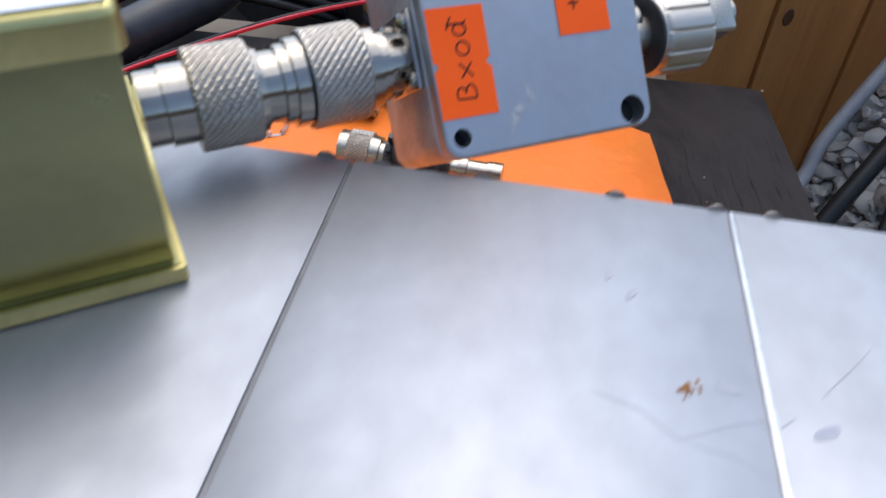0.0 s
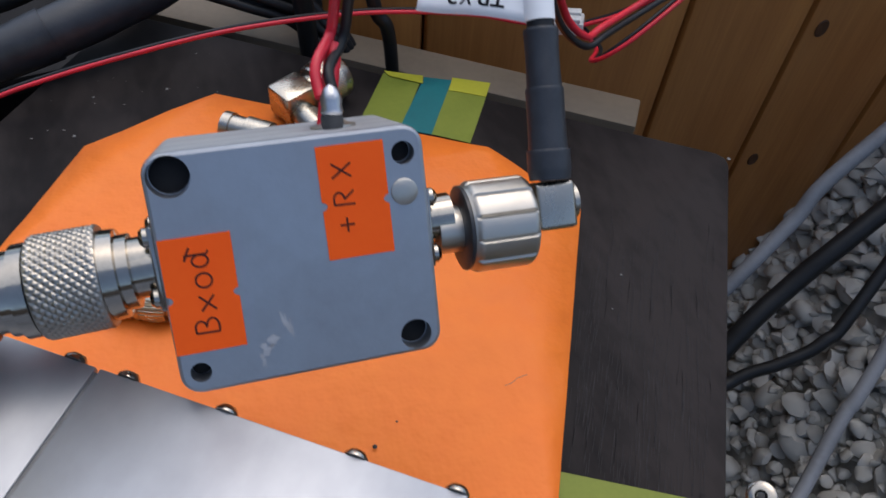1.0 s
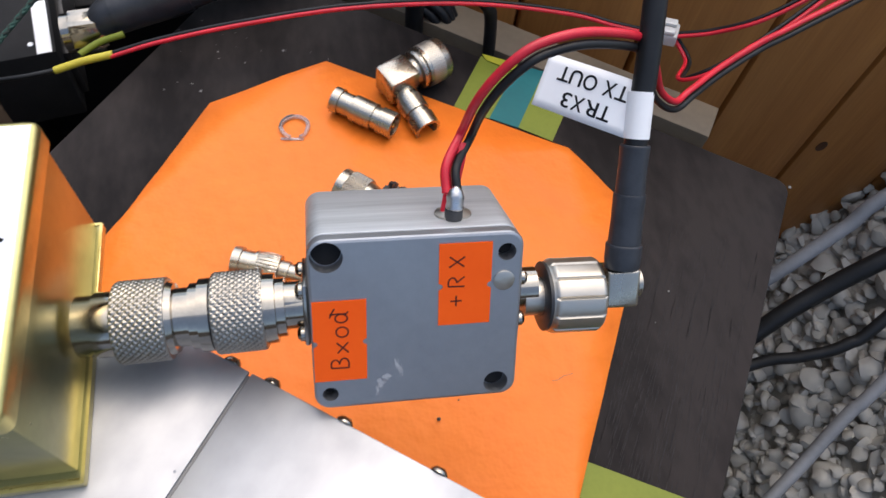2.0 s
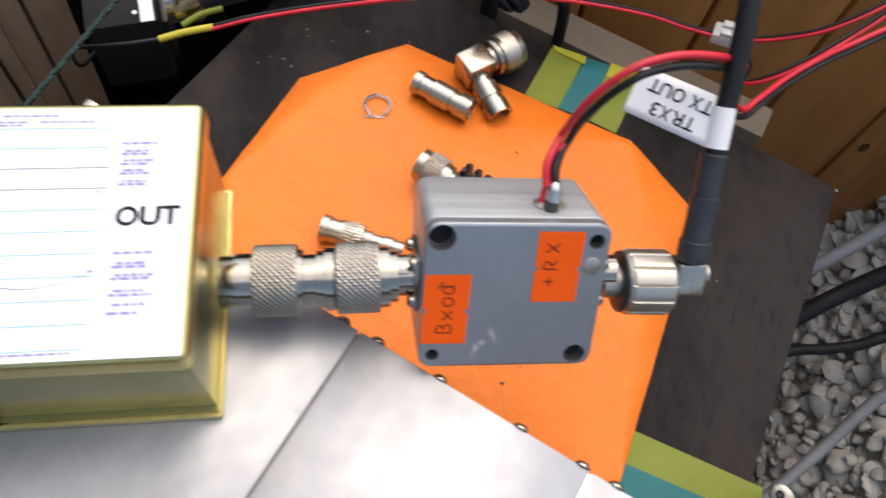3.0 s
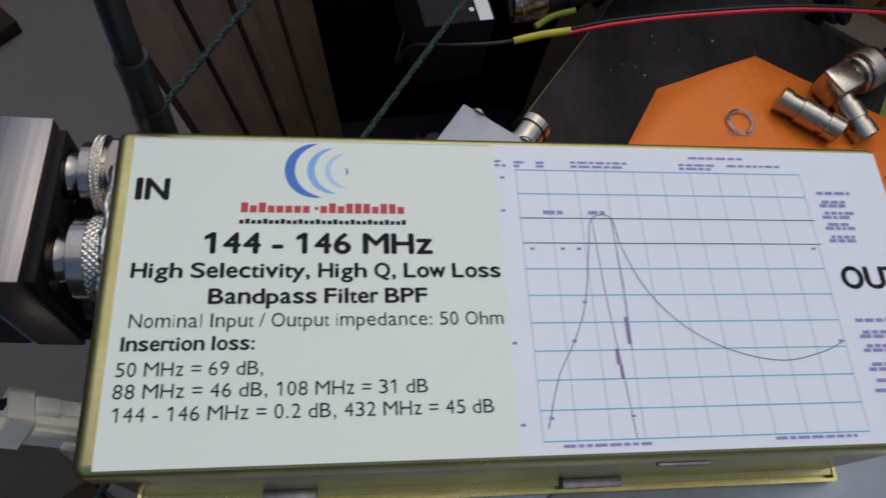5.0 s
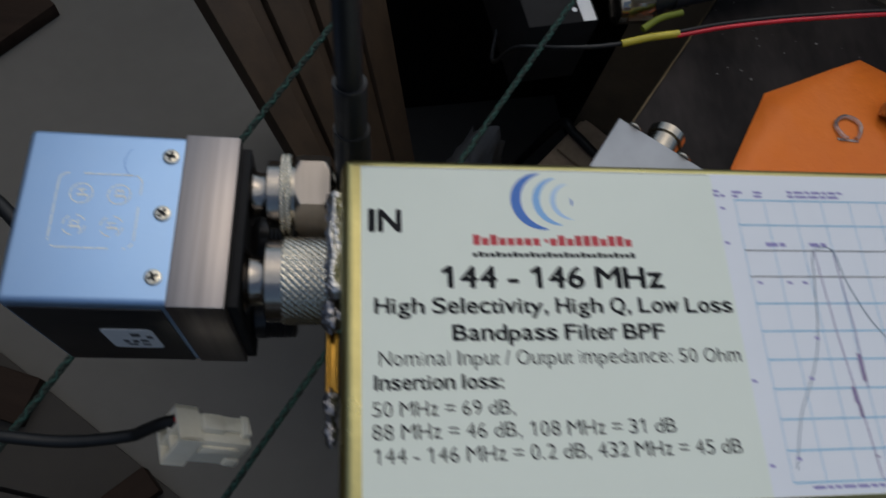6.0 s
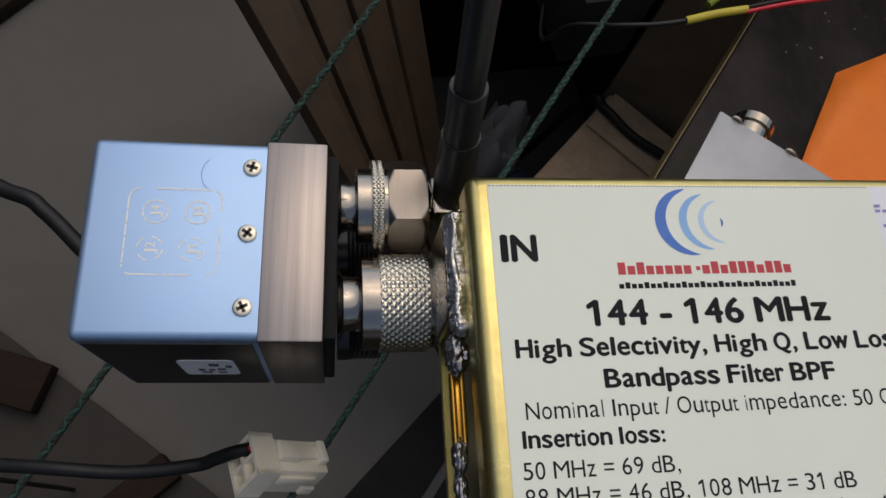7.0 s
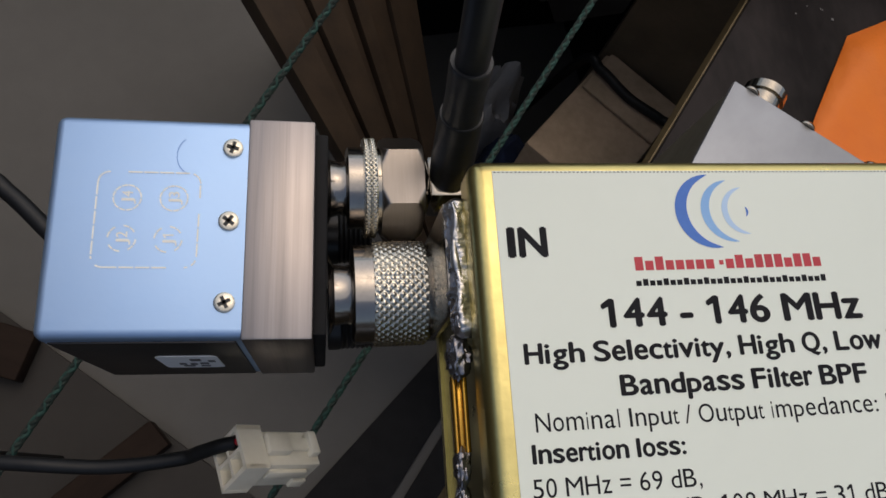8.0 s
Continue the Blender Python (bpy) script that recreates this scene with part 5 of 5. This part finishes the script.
part("socket", lathe([(0.004, 0.0056), (0.0105, 0.0056), (0.0107, 0.0066), (0.0185, 0.0066), (0.0187, 0.0058), (0.0212, 0.0058), (0.0214, 0.0066), (0.0285, 0.0066), (0.0286, 0.0050), (0.023, 0.0044), (0.0229, 0.001)], 36), "worn_nickel", elb, m=frame_m(EC + Vector((0.001, 0, -0.0026)), dS, (0, 0, 1)))
# clear plastic ring
rg = thing("plastic_ring", pose(0.1096, 0.3008, TABLE + 0.0024), "torn clear plastic ring on orange paper", "ring")
part("band", tube([(0.0062 * math.cos(a) * (1 + 0.06 * math.sin(3 * a)), 0.0062 * math.sin(a), 0.0003 * math.sin(2 * a)) for a in [radians(250 - 20 * i) for i in range(17)]], 0.0010, 8, 5), "clear", rg)
part("torn_end", box(0.0105, 0.0014, 0.0005, (-0.0008, -0.0062, -0.0008), 0.0002), "clear", rg, m=pose(0, 0, 0, 0, 0, -6))
part("blue_edge", tube([(0.0066 * math.cos(a), 0.0066 * math.sin(a), 0.0008) for a in [radians(175 - 12 * i) for i in range(8)]], 0.0005, 6, 4), "ink_grey", rg)
# finned attenuator
m_, L_ = lying((0.1278, 0.2618), (0.1823, 0.2178), 0.0090)
att = thing("attenuator", m_, "small attenuator with black cooling fins and nickel ends", "attenuator")
part("plug_nut", knurl(0.004, 0.0130, 0.0088, 0.0005, 40, 6), "worn_nickel", att)
part("front_ring", lathe([(0.0, 0.0066), (0.0002, 0.0080), (0.0038, 0.0080), (0.0040, 0.0074)], 36), "worn_nickel", att)
part("collar", lathe([(0.0130, 0.0078), (0.0165, 0.0072), (0.0167, 0.0060), (0.020, 0.0060)], 36), "worn_nickel", att)
core = part("heat_sink", lathe([(0.019, 0.0078), (0.0445, 0.0078)], 24), "black_plastic", att, "black cooling fins")
tooth = []
for k in range(14):
    a0 = 2 * math.pi * k / 14
    for da, rr in ((-0.13, 0.0084), (-0.11, 0.0126), (0.11, 0.0126), (0.13, 0.0084)):
        tooth.append((rr * math.cos(a0 + da), max(-0.0078, rr * math.sin(a0 + da))))
for i in range(5):
    part("fin", slab(tooth, 0, 0.0019), "black_plastic", core, m=frame_m((0.0205 + 0.0050 * i, 0, 0), (0, 1, 0), (1, 0, 0)))
part("rear_socket", lathe([(0.0445, 0.0042), (0.0475, 0.0042), (0.0477, 0.0054), (0.0515, 0.0054), (0.0517, 0.0044), (0.0590, 0.0044), (0.0592, 0.0050), (0.0650, 0.0050), (0.0651, 0.003)], 30), "worn_nickel", att)
# slim adapter
m_, L_ = lying((0.0815, 0.2310), (0.1175, 0.2180), 0.0056)
sm = thing("slim_adapter", m_ @ Matrix.Diagonal((1, 1.15, 1.15, 1)), "slim nickel series adapter lying on orange paper", "connector")
part("plug_end", lathe([(0.0, 0.0046), (0.0002, 0.0056), (0.0035, 0.0056), (0.0037, 0.0050), (0.0090, 0.0050), (0.0092, 0.0056), (0.0105, 0.0056)], 32), "worn_nickel", sm)
part("grip", knurl(0.0105, 0.0195, 0.0058, 0.0004, 24, 1, True, 144, 4), "worn_nickel", sm)
part("slim_end", lathe([(0.0195, 0.0040), (0.0235, 0.0040), (0.0237, 0.0034), (0.0290, 0.0034), (0.0292, 0.0040), (0.0330, 0.0040), (0.0332, 0.0034), (0.0380, 0.0034), (0.0381, 0.002)], 28), "worn_nickel", sm)
# socket standing at the front of the table
bn = thing("bnc_socket", frame_m((0.2680, 0.1020, TABLE + 0.0012), (-0.47, -0.05, 0.8), (1, 0, 0)), "nickel socket leaning at the table's taped front", "connector")
part("shell", lathe([(0.0, 0.0042), (0.006, 0.0042), (0.0062, 0.0032), (0.020, 0.0032), (0.0202, 0.0040), (0.0260, 0.0040), (0.0262, 0.0033), (0.0420, 0.0033), (0.0422, 0.0038), (0.0470, 0.0038), (0.0474, 0.0033), (0.0474, 0.0016), (0.0440, 0.0014), (0.0439, 0.0006)], 36), "nickel", bn)
part("insulator", lathe([(0.0441, 0.0013), (0.0470, 0.0009), (0.0471, 0.0004)], 20), "hole", bn)

# ---- radio box with white strip ----
rad = thing("radio_box", frame_m((-0.0025, 0.3622, 0.686), (0.98, 0.19, 0), (0, 0, 1)), "small black equipment box with a white strip label", "radio")
part("case", box(0.0370, 0.11, 0.047, (-0.0185, 0.055, 0.0235), 0.0012), "matte_black", rad)
part("strip_label", box(0.0070, 0.036, 0.0004, (-0.0052, 0.018, 0.0473), 0.0001), "flag", rad, "white strip label")
part("ring_mark", lathe([(0, 0.0013), (0.0003, 0.0013), (0.0003, 0.0007)], 16), "flag", rad, m=pose(-0.0112, 0.0075, 0.0470, 0, -90, 0))
part("side_plate", box(0.004, 0.09, 0.030, (0.0015, 0.055, 0.02), 0.0005), "black_metal", rad)
BP = frame_m((0.0035, 0.3668, 0.7395), (1, 0.10, 0.03), (0, 0, 1))
fat = thing("thick_cable", pose(0, 0, 0), "thick black sleeved cable with nickel plug beside the table", "cable")
part("plug_nut", lathe([(0.0, 0.0075), (0.0002, 0.0095), (0.0040, 0.0095), (0.0042, 0.0105), (0.0165, 0.0105), (0.0175, 0.0085), (0.0190, 0.008)], 48, (3, 4)), "nickel", fat, m=BP)
Pf = [BP @ Vector((0.018, 0, 0)), Vector((0.0280, 0.3712, 0.7470)), Vector((0.0621, 0.3805, 0.7535)), Vector((0.0867, 0.3906, 0.7570)), Vector((0.123, 0.4091, 0.764)), Vector((0.17, 0.44, 0.80))]
part("sheath", tube(Pf, [0.0078, 0.0092, 0.0112, 0.0118, 0.0112, 0.0090], 24, 12), "shrink", fat)
part("sleeve", tube([Pf[1].lerp(Pf[2], t) for t in (0.0, 0.3, 0.7, 1.0)], [0.0100, 0.0106, 0.0116, 0.0121], 24, 6), "shrink", fat)

Q2 = frame_m((0.0120, 0.3885, 0.7600), (1, 0.42, 0.05), (0, 0, 1))
cab3 = thing("thick_cable", pose(0, 0, 0), "black cable with a bright hexagonal nickel plug behind the table", "cable")
part("plug_nut", lathe([(0.0, 0.0070), (0.0002, 0.0090), (0.0030, 0.0090), (0.0032, 0.0102), (0.0150, 0.0102), (0.0160, 0.0085), (0.0175, 0.0075)], 48, (3, 4)), "satin_light", cab3, m=Q2)
part("sheath", tube([Q2 @ Vector((0.016, 0, 0)), Q2 @ Vector((0.045, 0, 0)), (0.085, 0.425, 0.768), (0.14, 0.46, 0.80)], 0.0060, 18, 10), "rubber", cab3)


def pair(name, pts, label, gap=0.0024, r=0.0013, flip=1, face=None):
    """Flat red and black twin wire."""
    t = thing(name, pose(0, 0, 0), label, "wire", "red and black wires")
    line = spline(pts, 12)
    up = []
    for (p, d_, e_, f_) in frames_along(line):
        s = d_.cross(face or Vector((0, 0, 1)))
        s = s.normalized() if s.length > 0.2 else e_
        up.append(s)
    part("red_wire", tube([p + s * flip * gap * 0.55 for p, s in zip(line, up)], r, 10, 1, False), "red", t)
    part("black_wire", tube([p - s * flip * gap * 0.55 for p, s in zip(line, up)], r, 10, 1, False), "rubber", t)
    return t


# supply pair of the preamplifier: up in a loop, behind the cable, then off to the boards
F0 = PM @ Vector((0.0106, BH / 2 + 0.0065, -0.0120))
lp = pair("supply_wire", [F0, F0 + Vector((0.0004, 0.0060, 0.0030)), (0.1592, 0.1970, 0.8640), (0.1612, 0.1966, 0.8755), (0.1650, 0.1974, 0.8836), (0.1704, 0.1984, 0.8900), (0.1760, 0.2001, 0.8920), (0.1860, 0.2022, 0.8922), (0.2005, 0.2075, 0.8852), (0.2118, 0.2160, 0.8728), (0.2232, 0.2245, 0.8536), (0.2340, 0.2305, 0.8340), (0.2449, 0.2337, 0.8235), (0.2549, 0.2411, 0.8207), (0.2723, 0.2542, 0.8160), (0.2952, 0.2680, 0.8133), (0.3175, 0.2786, 0.8120), (0.38, 0.305, 0.818), (0.47, 0.350, 0.83)], "red and black twin supply wire looping up from the box", 0.0026, 0.0012, flip=-1, face=Vector((0, -0.8, 0.6)))
sl0, sl1 = PM @ Vector((0.0094, BH / 2, -0.0134)), Vector((0.1582, 0.1958, 0.8625))
part("red_sleeve", tube([sl0, sl0.lerp(sl1, 0.35), sl0.lerp(sl1, 0.75), sl1], [0.0017, 0.0019, 0.0019, 0.0016], 16, 6), "red", lp, "red shrink sleeve")
pair("signal_wire", [(0.028, 0.3445, 0.7470), (0.0517, 0.3469, 0.7525), (0.0894, 0.3486, 0.7591), (0.1401, 0.3489, 0.766), (0.1966, 0.3455, 0.7688), (0.2439, 0.3388, 0.7661), (0.2681, 0.3331, 0.7623), (0.2860, 0.3290, 0.7600)], "red and black twin wire lying along the table's back", 0.0019, 0.00100)
ys = thing("sleeved_splice", pose(0, 0, 0), "yellow heat-shrink sleeves on a wire splice", "wire splice")
part("yellow_sleeve", tube([(0.0020, 0.3410, 0.7425), (0.0150, 0.3432, 0.7452), (0.0290, 0.3448, 0.7472)], 0.0018, 14, 6), "yellow", ys)
part("yellow_sleeve", tube([(0.0130, 0.3488, 0.7440), (0.0220, 0.3545, 0.7455), (0.0330, 0.3575, 0.7468)], 0.0016, 14, 6), "tape_g", ys)
part("black_tail", tube([(0.0030, 0.3412, 0.7425), (-0.012, 0.3392, 0.7415), (-0.028, 0.3405, 0.738), (-0.045, 0.347, 0.728), (-0.05, 0.36, 0.70), (-0.04, 0.40, 0.69)], 0.0011, 10, 8), "rubber", ys)
cl = thing("wire_connector", frame_m((0.2915, 0.3275, 0.7610), (0.87, -0.47, 0.12), (0, 0, 1)), "clear lever connector joining red and black wires", "connector")
part("body", box(0.0150, 0.0105, 0.0065, (0, 0, 0), 0.0010), "frosted", cl)
for y in (-0.003, 0.003):
    part("lever", box(0.0100, 0.0042, 0.0024, (0.001, y, 0.0044), 0.0008), "frosted", cl)
    part("contact", box(0.0090, 0.0022, 0.0030, (0, y, -0.0003), 0.0004), "nickel", cl)
pair("signal_wire", [(0.2975, 0.3245, 0.7618), (0.3120, 0.3180, 0.7700), (0.330, 0.3120, 0.7840), (0.36, 0.318, 0.800), (0.42, 0.345, 0.82), (0.47, 0.36, 0.84)], "red and black twin wire running up the pine boards", 0.0019, 0.00100)
pair("signal_wire", [(0.2975, 0.3270, 0.7600), (0.3020, 0.3130, 0.7560), (0.2900, 0.2950, 0.7640), (0.3050, 0.2900, 0.7800), (0.345, 0.305, 0.800), (0.40, 0.33, 0.84), (0.46, 0.358, 0.88)], "red and black twin wire bent back toward the boards", 0.0019, 0.00100)

# ---- black cables behind the table ----
def cable(name, pts, r, material, label, per=12):
    t = thing(name, pose(0, 0, 0), label, "cable")
    part("sheath", tube(pts, r, 16, per), material, t)


cable("hanging_cable", [(0.2195, 0.352, FLOOR + 0.02), (0.2190, 0.3525, 0.5), (0.2142, 0.3560, 0.7246), (0.2055, 0.3590, 0.765), (0.196, 0.375, 0.84), (0.19, 0.40, 0.95)], 0.0034, "rubber", "black cable hanging down behind the table")
cable("hanging_cable", [(0.178, 0.3765, FLOOR + 0.03), (0.178, 0.3765, 0.5), (0.1765, 0.3775, 0.730), (0.171, 0.386, 0.79), (0.165, 0.40, 0.86)], 0.0050, "rubber", "thick black cable hanging down behind the table")
for k in range(6):
    o = Vector((0.004 * k, 0.006 * (k % 3), 0.0045 * (k // 2)))
    cable("cable_bundle", [Vector((0.055, 0.409, 0.690)) + o, Vector((0.085, 0.420, 0.745)) + o, Vector((0.1106, 0.4050, 0.757)) + o * 0.8, Vector((0.1481, 0.3900, 0.7500)) + o * 0.7, Vector((0.176, 0.384, 0.735)) + o * 0.5, Vector((0.196, 0.3745, 0.690)) + o * 0.4, Vector((0.20, 0.372, 0.45)) + o * 0.4], 0.0026, "rubber", "black cable in a bundle behind the table")
# cables and conduits over the gravel
cable("grey_conduit", [(0.60, 0.30, 0.80), (0.4656, 0.2790, 0.6789), (0.4356, 0.2687, 0.6453), (0.4014, 0.2569, 0.6128), (0.34, 0.24, 0.55), (0.33, 0.22, 0.42), (0.36, 0.2, 0.31)], 0.0046, "grey_pvc", "grey plastic conduit over the gravel")
cable("black_cable", [(0.58, 0.27, 0.76), (0.4607, 0.2464, 0.6561), (0.4244, 0.2393, 0.6216), (0.3902, 0.2279, 0.593), (0.33, 0.2, 0.53), (0.33, 0.18, 0.4), (0.36, 0.16, 0.31)], 0.0060, "rubber", "thick black cable over the gravel")
cable("black_cable", [(0.58, 0.30, 0.78), (0.4545, 0.2169, 0.6371), (0.4295, 0.2051, 0.612), (0.4078, 0.2055, 0.5965), (0.3837, 0.2086, 0.5821), (0.33, 0.2, 0.55), (0.32, 0.18, 0.4), (0.36, 0.14, 0.31)], 0.0038, "rubber", "black cable sagging over the gravel")
cable("grey_conduit", [(0.57, 0.28, 0.74), (0.4452, 0.1816, 0.6171), (0.4236, 0.1666, 0.5966), (0.3941, 0.1431, 0.5725), (0.34, 0.10, 0.53), (0.34, 0.06, 0.42), (0.37, 0.03, 0.31)], 0.0040, "grey_pvc", "slim grey plastic conduit over the gravel")

# ---- dark clutter on the floor below the table edge ----
bx = thing("cardboard_box", pose(0.082, 0.411, FLOOR, 0, 0, -44), "brown cardboard box in shade on the floor", "box")
part("carton", box(0.072, 0.108, 0.25, (0, -0.028, 0.125), 0.002), "cardboard", bx)
part("flap", box(0.068, 0.040, 0.003, (0.001, 0.004, 0.2525), 0.001), "cardboard", bx)
BX = pose(0.082, 0.411, FLOOR, 0, 0, -44)
cable("black_cable", [BX @ Vector(q) for q in ((-0.075, 0.012, 0.10), (-0.048, 0.006, 0.245), (-0.030, 0.002, 0.2585), (0.0, -0.001, 0.2578), (0.028, 0.002, 0.2580), (0.045, 0.004, 0.25), (0.052, 0.004, 0.12))], 0.0038, "rubber", "black cable lying across the cardboard box")


def crumple(name, c, s, material, label, seed):
    b_ = bmesh.new()
    bmesh.ops.create_icosphere(b_, subdivisions=4, radius=1)
    for v_ in b_.verts:
        n_ = 1 + 0.35 * noise.noise(v_.co * 1.6 + Vector((seed, 0, 0))) + 0.16 * noise.noise(v_.co * 5 + Vector((seed, 0, 0)))
        v_.co = Vector((v_.co.x * s[0], v_.co.y * s[1], max(-0.55, v_.co.z) * s[2])) * n_
    tagged(part(name, b_, material, m=pose(*c), smooth=60), label, name.split("_")[-1])


crumple("blue_cloth", (0.016, 0.398, FLOOR + 0.075), (0.030, 0.032, 0.13), "blue_cloth", "crumpled dark blue cloth on the floor in shade", 2)
crumple("white_bag", (-0.004, 0.448, FLOOR + 0.08), (0.028, 0.028, 0.14), "white_bag", "crumpled pale plastic bag on the floor in shade", 7)
for a, b, w in (((-0.62, 0.34), (-0.41, 0.268), 0.045), ((-0.42, 0.10), (-0.295, 0.196), 0.028)):
    a, b = Vector((*a, 0)), Vector((*b, 0))
    t = tagged(part("timber_batten", box((b - a).length, w, 0.02, ((b - a).length / 2, 0, 0.01), 0.002), "dark_wood", m=frame_m((a.x, a.y, FLOOR + 0.012), b - a, (0, 0, 1))), "dark brown timber batten lying on the floor", "batten")
tagged(part("floor_board", slab([(-0.456, 0.731), (-0.515, 0.665), (-0.66, 0.80), (-0.60, 0.866)], FLOOR, FLOOR + 0.02, 0.002), "dark_wood"), "dark brown board lying on the grey floor", "board")
